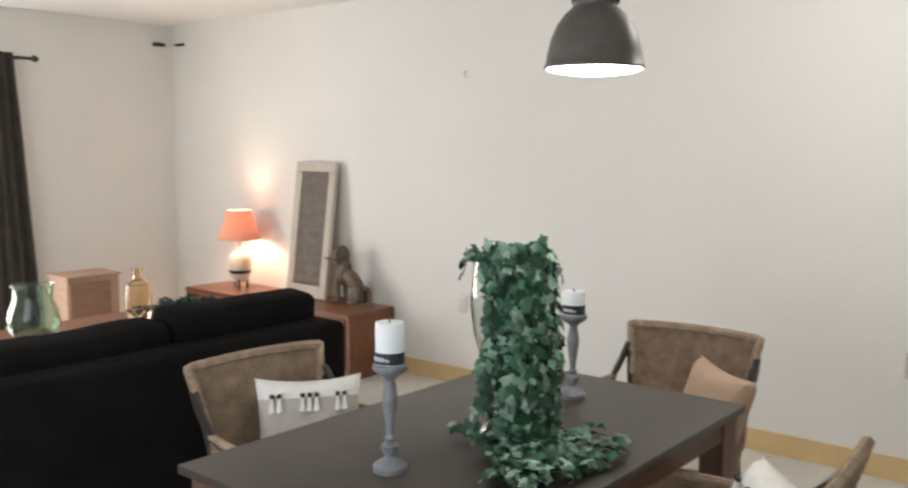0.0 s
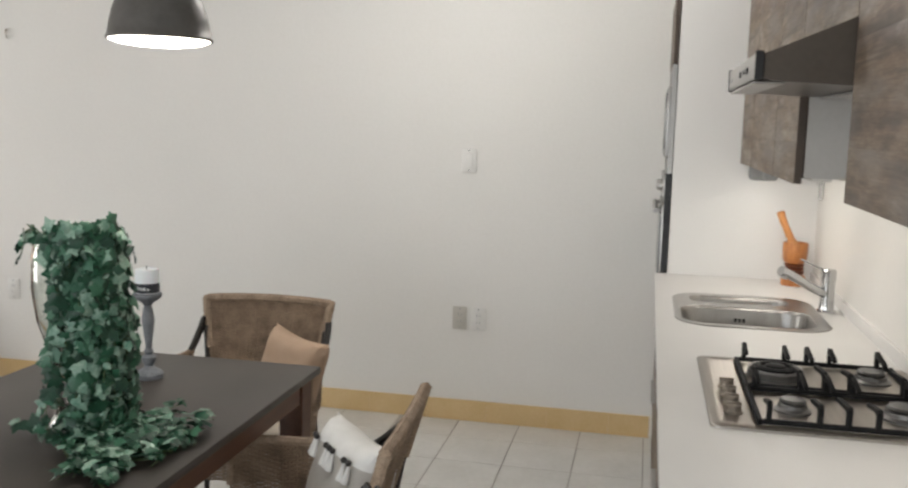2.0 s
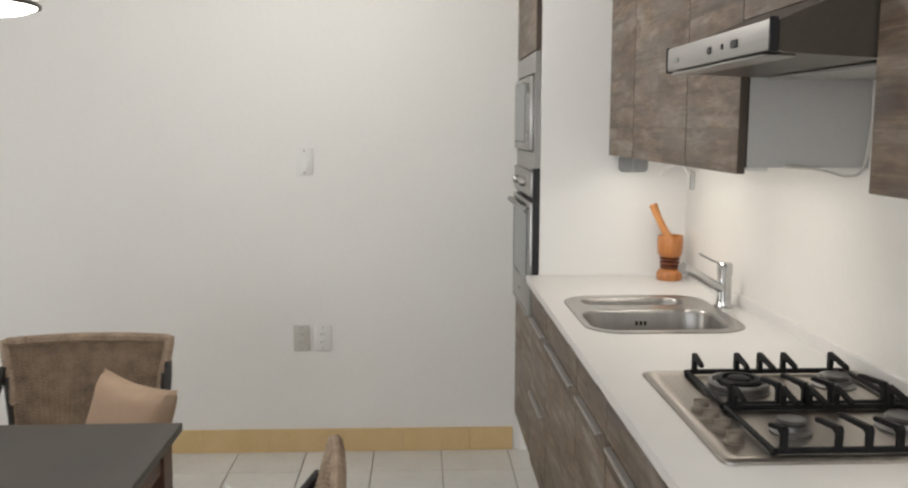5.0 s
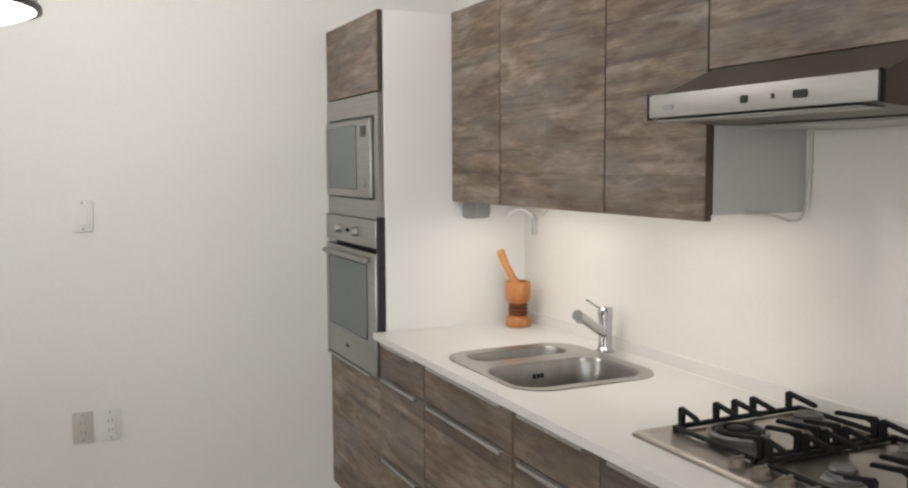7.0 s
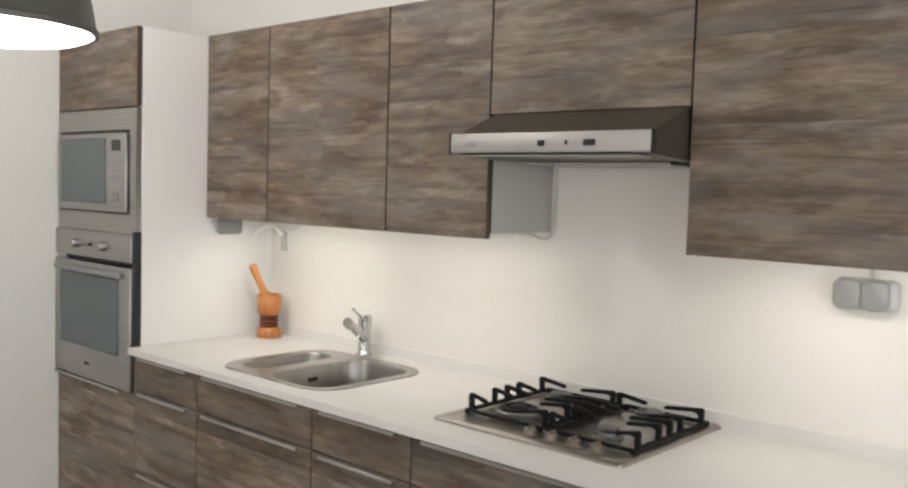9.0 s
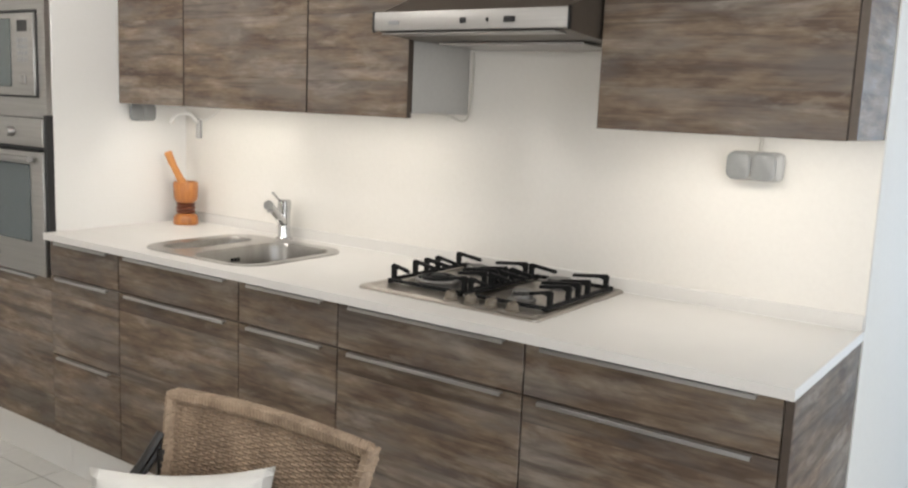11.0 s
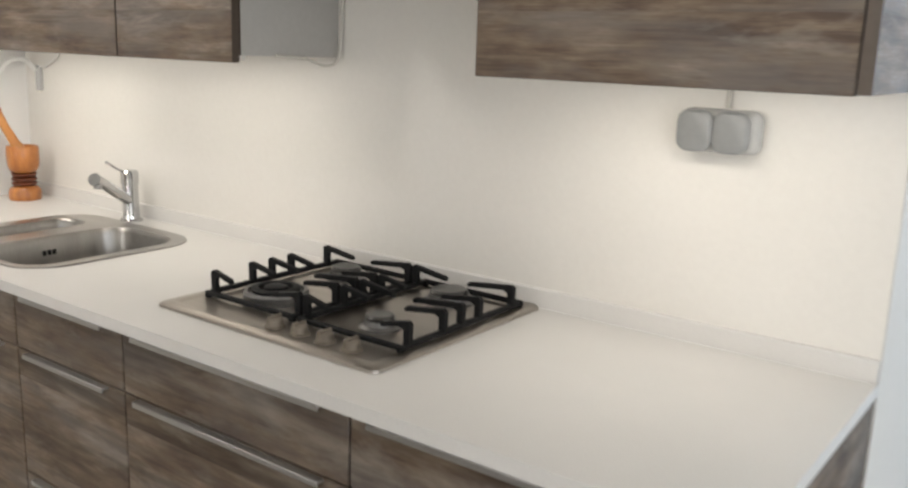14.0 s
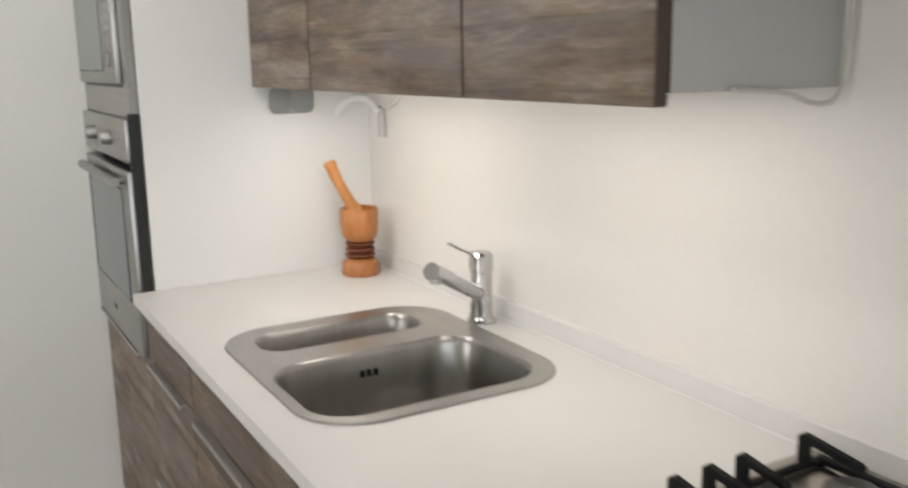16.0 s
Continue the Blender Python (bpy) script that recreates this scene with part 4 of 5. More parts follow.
for sx in (-1, 1):
    for sy in (-1, 1):
        bm = bmesh.new()
        cx, cy = sx * (L2 - 0.058), sy * (W2 - 0.058)
        got = bmesh.ops.create_cube(bm, size=1)
        for v in got["verts"]:
            s = 0.075 if v.co.z > 0 else 0.055
            v.co = Vector((cx + v.co.x * s, cy + v.co.y * s, TT - 0.0225 if v.co.z > 0 else 0))
        bmesh.ops.bevel(bm, geom=list(bm.edges), offset=0.003, segments=1, affect="EDGES")
        part("leg", bm, TABLEWOOD, table, "square wooden leg")


# ---------------------------------------------------------------- rattan chairs
def woven(bm, surf, rows, stakes, amp=0.0045, r=0.0042, per=3):
    """Strands that run along u and pass in front of and behind stakes along v."""
    eps = 0.01

    def normal(u, v):
        return (surf(u + eps, v) - surf(u - eps, v)).cross(surf(u, v + eps) - surf(u, v - eps)).normalized()

    n = stakes * per
    for i in range(rows):
        v = (i + 0.5) / rows
        sgn = 1 if i % 2 else -1
        jit = 0.12 * noise.noise(Vector((i * 1.7, 0.3, 0)))
        pts = [surf(k / n, v + jit / rows) + normal(k / n, v) * amp * sgn * math.cos(math.pi * k / per) for k in range(n + 1)]
        addtube(bm, pts, r, 5, flat=1.3)
    for s in range(stakes + 1):
        u = min(max(s / stakes, 0.002), 0.998)
        addtube(bm, [surf(u, q / 8) for q in range(9)], 0.0032, 4)
    return bm


def rattan_chair(m, label):
    c = thing("rattan_chair", (0, 0, 0), label, "chair", "chairs round the table", m=m)

    def back(u, v):
        w = 0.175 + 0.070 * v
        x = (2 * u - 1) * w
        curl = (2 * u - 1) ** 2
        return Vector((x, 0.184 + 0.110 * v - 0.010 * curl, 0.40 + 0.395 * v + 0.008 * (1 - curl)))

    part("backrest", woven(bmesh.new(), back, 80, 28, amp=0.0034, r=0.0024), RATTAN, c, "woven brown rattan backrest")["kind"] = "stuff"
    rimline = [back(0, 0.55 + 0.45 * q / 16) for q in range(16)] + [back(k / 64, 1.0) for k in range(65)] + [back(1, 1.0 - 0.45 * q / 16) for q in range(1, 17)]
    rimline = [p + Vector((0, 0, 0.003)) for p in rimline]
    rim_bm = tube(rimline, 0.0145, 8)
    for half in (0, 1):                                  # cane wound round the rim
        wrap = []
        for i in range(len(rimline) * 3 - 2):
            p = rimline[i // 3].lerp(rimline[min(i // 3 + 1, len(rimline) - 1)], (i % 3) / 3)
            d = (rimline[min(i // 3 + 1, len(rimline) - 1)] - rimline[max(i // 3 - 1, 0)]).normalized()
            e1 = Vector((0, 1, 0))
            e2 = d.cross(e1).normalized()
            t = i * 1.05 + half * math.pi
            wrap.append(p + (e1 * math.cos(t) + e2 * math.sin(t)) * 0.0125)
        addtube(rim_bm, wrap, 0.0048, 4)
    part("rim", rim_bm, RATTAN_RIM, c, "thick wound rattan rim")
    # seat pan
    S = 0.245

    def side(u, v):
        a = 2 * math.pi * u
        k = max(abs(math.cos(a)), abs(math.sin(a))) ** 0.72
        x, y = S * math.cos(a) / k, 0.225 * math.sin(a) / k
        return Vector((x * (0.95 + 0.05 * v), y * (0.95 + 0.05 * v) - 0.02, 0.30 + 0.15 * v))

    part("seat", woven(bmesh.new(), side, 26, 50, per=2, r=0.0026), RATTAN, c, "deep woven seat frame")["kind"] = "stuff"
    part("seat_rim", tube([side(k / 48, 1.0) for k in range(48)], 0.013, 8, closed=True), RATTAN_RIM, c)
    part("seat_deck", box(-0.225, -0.225, 0.395, 0.225, 0.185, 0.415, 0.006, 1), RATTAN, c)
    part("seat_cushion", box(-0.22, -0.225, 0.4155, 0.22, 0.17, 0.468, 0.022, 3), SEATPAD, c, "cream fabric seat cushion")
    for sx in (-1, 1):
        def cheek(u, v, sx=sx):
            return Vector((sx * (0.238 + 0.016 * math.sin(math.pi * u) + 0.010 * v), -0.245 + 0.40 * u, 0.44 + 0.180 * v))
        part("arm_panel", woven(bmesh.new(), cheek, 30, 20, r=0.0026), RATTAN, c, "woven rattan arm panel")["kind"] = "stuff"
        part("arm_rim", tube([cheek(0.0, 0.3), cheek(0.0, 0.7), cheek(0.01, 0.97)] + [cheek(k / 14, 1.0) for k in range(1, 15)], 0.012, 8), RATTAN_RIM, c, "rolled rattan arm edge")
        for off in (0, 0.022):
            part("arm", tube(curve([(sx * 0.241, 0.250 + off, 0.730), (sx * 0.247, 0.20 + off, 0.672), (sx * 0.250, 0.12 + off * 0.6, 0.612), (sx * 0.250, 0.06, 0.590)], 6), 0.0095, 8), DARKMETAL, c, "dark bent metal bar")
        part("leg", tube(curve([(sx * 0.266, -0.212, 0.455), (sx * 0.258, -0.222, 0.25), (sx * 0.262, -0.235, 0.0)], 5), 0.0105, 8), DARKMETAL, c, "dark metal leg")
        part("leg", tube(curve([(sx * 0.232, 0.246, 0.70), (sx * 0.205, 0.205, 0.45), (sx * 0.215, 0.205, 0.25), (sx * 0.240, 0.250, 0.0)], 6), 0.0105, 8), DARKMETAL, c, "dark metal leg")
        part("brace", tube([(sx * 0.258, -0.224, 0.20), (sx * 0.228, 0.212, 0.17)], 0.007, 8), DARKMETAL, c)
        part("brace", tube([(sx * 0.244, -0.20, 0.30), (sx * 0.232, 0.225, 0.11)], 0.006, 8), DARKMETAL, c)
    part("cross_bar", tube([(-0.229, 0.213, 0.18), (0.229, 0.213, 0.18)], 0.007, 8), DARKMETAL, c)
    return c


cC, cA, cB = pose(2.340, -1.449, 0, 0, 0, 4.5), pose(2.475, -2.633, 0, 0, 0, 175.3), pose(1.450, -2.003, 0, 0, 0, 94.5)
ch = rattan_chair(cC, "brown rattan armchair with dark metal frame beside the worktop")
for m, lab in ((cA, "brown rattan armchair with dark metal frame beside the sofa"), (cB, "brown rattan armchair with dark metal frame at the table head")):
    tagged(copy_thing(ch, m), lab)


def scatter_pillow(m, tassels, label, w=0.40, h=0.36):
    t = thing("cushion", (0, 0, 0), label, "cushion", "chair cushions", m=m)
    bm = pillow(w, h, 0.13)
    if tassels:
        for f in bm.faces:
            f.material_index = 1 if f.calc_center_median().z < h * 0.785 else 0
        part("cover", bm, [LINEN, LINEN_G], t)
        for gx, n_ in ((-0.104, 2), (-0.003, 3), (0.092, 2)):
            for k in range(n_):
                x = gx + (k - (n_ - 1) / 2) * 0.021
                yy = -0.5 * 0.13 * (max(0, 1 - (2 * x / w) ** 4) * (1 - 0.2 ** 4)) ** 0.5 - 0.004
                tz = h * 0.785
                tas = part("tassel", lathe([(0, 0), (0.004, -0.003), (0.005, -0.012), (0.0105, -0.043), (0.008, -0.046), (0, -0.044)], 10, (x, yy - 0.003, tz)), LINEN, t, "white thread tassel")
                b2 = bmesh.new()
                bmesh.ops.create_icosphere(b2, subdivisions=2, radius=0.0078, matrix=Matrix.Translation((x, yy - 0.006, tz + 0.004)))
                part("bead", b2, DARKMETAL, tas, "dark bead")
    else:
        part("cover", bm, TAN, t)
    return t


lean = Matrix.Rotation(radians(-16), 4, "X")
scatter_pillow(pose(2.300, -1.352, 0.466, 0, 0, 42) @ lean, True, "white and grey tasselled cushion on the rattan chair", 0.325, 0.276)
scatter_pillow(pose(2.450, -2.668, 0.466, 0, 0, 143) @ lean, True, "white and grey tasselled cushion leaning on a chair back", 0.33, 0.30)
scatter_pillow(pose(1.416, -1.876, 0.466, 0, 0, 66) @ lean @ Matrix.Rotation(radians(8), 4, "Y"), False, "plain tan cushion on the rattan chair", 0.275, 0.28)

# ---------------------------------------------------------------- on the table


def candlestick(x, y, label, wax):
    u = thing("candlestick", (x, y, TT), label, "candlestick", "candlesticks")
    part("base", lathe([(0, 0), (0.038, 0), (0.039, 0.012), (0.034, 0.018), (0.028, 0.022), (0.016, 0.028), (0.012, 0.036)], 28, (x, y, TT)), GREYPAINT, u)
    part("shaft", lathe([(0.012, 0.036), (0.019, 0.048), (0.020, 0.060), (0.010, 0.068), (0.014, 0.076), (0.008, 0.084), (0.009, 0.10), (0.014, 0.135), (0.0175, 0.165), (0.013, 0.195), (0.010, 0.205)], 24, (x, y, TT)), GREYPAINT, u, "turned grey spindle")
    part("cup", lathe([(0.010, 0.205), (0.016, 0.214), (0.034, 0.226), (0.0385, 0.232), (0.0385, 0.240), (0.034, 0.242), (0, 0.240)], 28, (x, y, TT)), GREYPAINT, u, "flared grey cup")
    c = thing("pillar_candle", (x, y, TT + 0.2425), "white pillar candle with a dark paper band", "candle", "candles")
    part("wax", lathe([(0, 0), (0.0315, 0), (0.032, 0.004), (0.032, wax - 0.004), (0.030, wax), (0.012, wax - 0.001), (0, wax - 0.003)], 32, (x, y, TT + 0.2425)), WAX, c)
    b = part("band", lathe([(0.0326, 0.002), (0.0326, 0.028)], 32, (x, y, TT + 0.2425)), BANDPAPER, c, "dark printed paper band")
    rng = random.Random(4)
    bm = bmesh.new()
    for k in range(10):
        a = radians(-120 + k * 17)
        h = rng.uniform(0.004, 0.010)
        addbox(bm, -0.003, -0.0006, 0.010, 0.003, 0.0004, 0.010 + h, m=Matrix.Translation((x, y, TT + 0.2425)) @ Matrix.Rotation(a + radians(90), 4, "Z") @ Matrix.Translation((0, -0.0332, 0)))
    part("print", bm, PRINT, b)
    part("wick", tube([(x, y, TT + 0.239 + wax), (x + 0.002, y, TT + 0.251 + wax)], 0.0012, 5), BLACK, c)


candlestick(2.822, -1.980, "turned grey candlestick on the table near the vase", 0.092)
candlestick(2.055, -1.988, "turned grey candlestick on the table behind the ivy", 0.066)

VX, VY = 2.490, -1.908
va = thing("glass_vase", (VX, VY, TT), "tall clear glass vase wrapped in ivy", "vase")
part("bowl", lathe([(0, 0.004), (0.075, 0.0), (0.078, 0.004), (0.070, 0.012), (0.045, 0.05), (0.036, 0.10), (0.040, 0.15), (0.060, 0.20), (0.080, 0.27), (0.088, 0.34), (0.085, 0.41), (0.078, 0.45), (0.081, 0.46), (0.078, 0.46), (0.075, 0.45), (0.082, 0.41), (0.085, 0.34), (0.077, 0.27), (0.057, 0.205), (0.036, 0.16), (0.0, 0.15)], 40, (VX, VY, TT)), GLASS, va)

# ivy garland
ivy = thing("ivy_garland", (VX, VY, TT + 0.001), "trailing green ivy garland spilling over vase and table", "plant")
rng = random.Random(11)


def ivy_leaf(size, cup, lobes):
    """A five-lobed leaf lying in xy with its stalk end at the origin."""
    bm = bmesh.new()
    out = [(0.0, 0.0), (0.20, -0.16), (0.42, 0.02), (0.36, 0.26), (0.52, 0.46), (0.26, 0.58), (0.0, 1.0)]
    ring = out + [(-x, y) for x, y in out[-2:0:-1]]
    mid = bm.verts.new((0, 0.38 * size, 0.03 * size))
    vs = [bm.verts.new((x * size * lobes, y * size, -cup * size * (x * x * 1.6 + max(0, y - 0.5) ** 2))) for x, y in ring]
    for i in range(len(vs)):
        bm.faces.new((mid, vs[i], vs[(i + 1) % len(vs)]))
    return bm


leaf_meshes = [mesh("leaf", ivy_leaf(s, c, lo), LEAF[k], True) for k in range(3) for s, c, lo in ((0.031, 0.5, 1.0), (0.025, 0.9, 0.9), (0.037, 0.3, 1.1))]
strands, stems = [], bmesh.new()
ends = ((2.495, -1.616), (2.535, -1.616), (2.575, -1.606), (2.645, -1.626), (2.515, -1.626), (2.745, -1.676), (2.485, -1.561), (2.345, -1.636), (2.425, -1.616), (2.625, -1.616), (2.685, -1.666), (2.745, -1.736), (2.605, -1.676), (2.545, -2.036), (2.305, -1.756), (2.495, -1.676), (2.665, -1.816), (2.545, -1.636), (2.395, -1.716), (2.605, -1.736), (2.525, -1.596), (2.705, -1.716), (2.605, -1.581), (2.685, -1.601), (2.765, -1.656), (2.565, -1.616), (2.445, -1.576), (2.645, -1.656), (2.76, -1.7), (2.72, -1.66), (2.8, -1.65), (2.7, -1.64), (2.83, -1.635), (2.64, -1.7), (2.76, -1.74))
for k in range(62):
    crown = k >= len(ends) and k % 3 == 0
    a = (rng.gauss(radians(-40), 0.45) if k % 2 else rng.uniform(0, 2 * math.pi)) if crown else min(max(rng.gauss(radians(78), 0.62), radians(5)), radians(160))
    r0, r1 = 0.088 + rng.uniform(0, 0.012), 0.072 + rng.uniform(0, 0.045)
    pts = [(VX + 0.05 * math.cos(a), VY + 0.05 * math.sin(a), TT + 0.44), (VX + r0 * math.cos(a), VY + r0 * math.sin(a), TT + 0.460 + rng.uniform(-0.01, 0.035))]
    depth = rng.uniform(0.33, 0.40) if crown else rng.choice((0.25, 0.16, 0.02, 0.02, 0.02, 0.02)) if k >= len(ends) else 0.02
    z = 0.41
    while z > depth + 0.06:
        a += rng.uniform(-0.25, 0.25) + (0.10 if not crown and a < 0.25 else 0)
        rr = (r0 if z > 0.25 else r1) + rng.uniform(-0.012, 0.022)
        pts.append((VX + rr * math.cos(a), VY + rr * math.sin(a), TT + z))
        z -= rng.uniform(0.07, 0.11)
    if depth < 0.05:
        pts.append((VX + (r1 + 0.02) * math.cos(a), VY + (r1 + 0.02) * math.sin(a), TT + 0.03))
        if k < len(ends) or rng.random() < 0.85:
            ex, ey = ends[k % len(ends)]
            ex, ey = ex + rng.uniform(-0.02, 0.02), ey + rng.uniform(-0.02, 0.012)
            p = Vector(pts[-1])
            for q in (0.4, 0.75, 1.0):
                pts.append((p.x + (ex - p.x) * q + rng.uniform(-0.02, 0.02), p.y + (ey - p.y) * q + rng.uniform(-0.015, 0.015), TT + (0.010 + rng.uniform(0, 0.012) if p.y + (ey - p.y) * q < -1.580 else rng.uniform(-0.05, -0.01))))
    pts = [(q[0], min(q[1], -1.612), q[2]) for q in pts]
    line = curve(pts, 8)
    addtube(stems, line, 0.0014, 4)
    strands.append(line)
part("stem_tangle", stems, STEM, ivy)["kind"] = "stuff"
poses = []
for line in strands:
    d = 0.0
    for p, q in zip(line, line[1:]):
        d += (q - p).length
        while d > 0.0128:
            d -= 0.0128
            side = Vector((p.x - VX, p.y - VY, 0.0))
            side = side.normalized() if side.length > 0.01 else Vector((1, 0, 0))
            low = p.z < TT + 0.035
            nrm = (Vector((0, 0, 1)) + 0.5 * Vector((rng.gauss(0, 1), rng.gauss(0, 1), 0))) if low else (side + 0.45 * Vector((rng.gauss(0, 1), rng.gauss(0, 1), rng.gauss(0.3, 0.8))))
            nrm.normalize()
            along = Vector((rng.gauss(0, 1), rng.gauss(0, 1), rng.gauss(-0.7, 0.7) if not low else 0.0))
            yv = (along - nrm * along.dot(nrm)).normalized()
            xv = yv.cross(nrm)
            pos = p + nrm * rng.uniform(0.002, 0.016) + Vector((0, 0, 0.008 if low else 0))
            pos.z = max(pos.z, TT + 0.012) if pos.y < -1.580 else pos.z
            m = Matrix((xv, yv, nrm)).transposed().to_4x4()
            poses.append((Matrix.Translation(pos) @ m @ Matrix.Scale(rng.uniform(0.68, 1.1), 4), rng.choices((0, 1, 2), (4.4, 4.3, 2.8))[0] * 3 + rng.randrange(3)))
rng.shuffle(poses)
poses.sort(key=lambda q: -(q[0].translation.x - VX) - (q[0].translation.y - VY))
inv = Matrix.Translation(-Vector((VX, VY, TT + 0.001)))
for m, k in poses[:290]:
    ob = new("leaf", leaf_meshes[k])
    ob.parent = ivy
    ob.matrix_parent_inverse = inv
    ob.matrix_basis = m
rest = {0: bmesh.new(), 1: bmesh.new(), 2: bmesh.new()}
for k in rest:
    for m, j in poses[290:]:
        if j // 3 == k:
            tmp = ivy_leaf(*((0.031, 0.5, 1.0), (0.025, 0.9, 0.9), (0.037, 0.3, 1.1))[j % 3])
            tmp.transform(m)
            vmap = [rest[k].verts.new(v.co) for v in tmp.verts]
            tmp.verts.index_update()
            for f in tmp.faces:
                rest[k].faces.new([vmap[v.index] for v in f.verts])
            tmp.free()
    part("foliage", rest[k], LEAF[k], ivy)["kind"] = "stuff"

# ---------------------------------------------------------------- pendant
PX, PY, PZ = 2.400, -1.733, 1.644
pd = thing("pendant_lamp", (PX, PY, CEIL), "dark grey dome pendant lamp glowing white above the table", "lamp")
PS = 0.975  # the lamp head over its drawn size
outer = [(0.1185, 0.0), (0.1185, 0.006), (0.115, 0.010), (0.111, 0.035), (0.103, 0.068), (0.090, 0.100), (0.070, 0.128), (0.056, 0.140), (0.053, 0.146)]
part("shade", lathe(outer + [(0.050, 0.146), (0.053, 0.138), (0.067, 0.125), (0.087, 0.098), (0.100, 0.067), (0.108, 0.035), (0.113, 0.0)], 48, (PX, PY, PZ), closed=True, size=PS), SHADE, pd, "dark grey metal dome")
part("neck", lathe([(0.053, 0.146), (0.054, 0.150), (0.054, 0.185), (0.050, 0.190), (0.030, 0.196), (0.026, 0.235), (0.010, 0.245), (0, 0.245)], 32, (PX, PY, PZ), size=PS), SHADE, pd, "cylindrical lamp holder")
part("diffuser", lathe([(0.1125, 0.006), (0.110, -0.001), (0.095, -0.007), (0.06, -0.012), (0, -0.014)], 40, (PX, PY, PZ), size=PS), GLOWDISC, pd, "glowing white diffuser")
part("reflector", lathe([(0.1128, 0.021), (0.100, 0.055), (0.05, 0.12), (0, 0.13)], 40, (PX, PY, PZ), size=PS), SHADE_IN, pd)
for k in range(36):
    a = 2 * math.pi * k / 36
    part("rib", tube([(PX + 0.0545 * PS * math.cos(a), PY + 0.0545 * PS * math.sin(a), PZ + 0.152 * PS), (PX + 0.0545 * PS * math.cos(a), PY + 0.0545 * PS * math.sin(a), PZ + 0.184 * PS)], 0.0018, 5), SHADE, pd)
part("cord", tube([(PX, PY, PZ + 0.24 * PS), (PX, PY, CEIL - 0.02)], 0.003, 8), BLACK, pd)
part("canopy", lathe([(0, -0.025), (0.045, -0.022), (0.05, 0), (0, 0)], 32, (PX, PY, CEIL)), SHADE, pd)

# fitting for the added ceiling light; it stays out of view
cl = thing("ceiling_lamp", (1.15, -1.38, CEIL), "unseen white ceiling light, added to brighten the upper walls", "lamp")
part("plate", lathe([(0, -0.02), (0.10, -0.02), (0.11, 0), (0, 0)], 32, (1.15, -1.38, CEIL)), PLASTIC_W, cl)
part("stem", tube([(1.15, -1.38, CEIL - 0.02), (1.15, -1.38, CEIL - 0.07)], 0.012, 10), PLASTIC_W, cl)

# ---------------------------------------------------------------- living end
sf = thing("sofa", (2.8, -3.75, 0), "charcoal fabric sofa seen from behind", "sofa")
X0, X1, YB = 1.69, 3.95, -3.30
part("back_frame", box(X0, YB - 0.20, 0.10, X1, YB, 0.752, 0.035, 3), SOFA, sf)
part("base", box(X0 + 0.02, YB - 0.93, 0.10, X1 - 0.02, YB - 0.18, 0.30, 0.03, 2), SOFA, sf)
for x0, x1 in ((X0, X0 + 0.20), (X1 - 0.20, X1)):
    part("arm", box(x0, YB - 0.95, 0.10, x1, YB - 0.19, 0.58, 0.04, 3), SOFA, sf)
mid = (X0 + X1) / 2
for x0, x1 in ((X0 + 0.21, mid), (mid, X1 - 0.21)):
    part("seat_cushion", box(x0 + 0.005, YB - 0.94, 0.295, x1 - 0.005, YB - 0.30, 0.45, 0.04, 3), SOFA, sf)
for x0, x1, h in ((X0 + 0.03, 2.412, 0.865), (2.408, 3.182, 0.834), (3.178, X1 - 0.02, 0.836)):
    bm = box(-(x1 - x0) / 2, -0.09, 0, (x1 - x0) / 2, 0.09, h - 0.44, 0.042, 4)
    bmesh.ops.subdivide_edges(bm, edges=[e for e in bm.edges if e.calc_length() > 0.2], cuts=7, use_grid_fill=True)
    for v in bm.verts:
        v.co.y *= 1 + 0.35 * (1 - (2 * v.co.x / (x1 - x0)) ** 2) * math.sin(math.pi * min(max(v.co.z / (h - 0.44), 0), 1))
        v.co.z += 0.010 * noise.noise(Vector((v.co.x * 4 + x0 * 9, v.co.y * 5, 1.0))) * v.co.z / 0.4
    bmesh.ops.transform(bm, matrix=Matrix.Translation(((x0 + x1) / 2, YB - 0.285, 0.44)) @ Matrix.Rotation(radians(-8), 4, "X"), verts=bm.verts)
    part("back_cushion", bm, SOFA, sf, "plump charcoal back cushion")
for x in (X0 + 0.08, X1 - 0.08):
    for y in (YB - 0.08, YB - 0.85):
        part("foot", box(x - 0.025, y - 0.025, 0, x + 0.025, y + 0.025, 0.105), BLACK, sf)

CZ, CY0, CY1, CD = 0.425, -6.36, -4.62, 0.43
cs = thing("console", (0.22, -5.49, 0), "long low red-brown wooden console against the wall", "console")
part("top", box(0.014, CY0, CZ - 0.035, CD, CY1, CZ, 0.003, 1), CONSOLE, cs)
for y in (CY0, CY1 - 0.035, -5.51):
    part("side", box(0.014, y, 0, CD - 0.01, y + 0.035, CZ - 0.0355, 0.002, 1), CONSOLE, cs)
part("back", box(0.014, CY0 + 0.036, 0.05, 0.03, CY1 - 0.036, CZ - 0.036), CONSOLE, cs)
part("bottom", box(0.031, CY0 + 0.036, 0.05, CD - 0.02, CY1 - 0.036, 0.075), CONSOLE, cs)
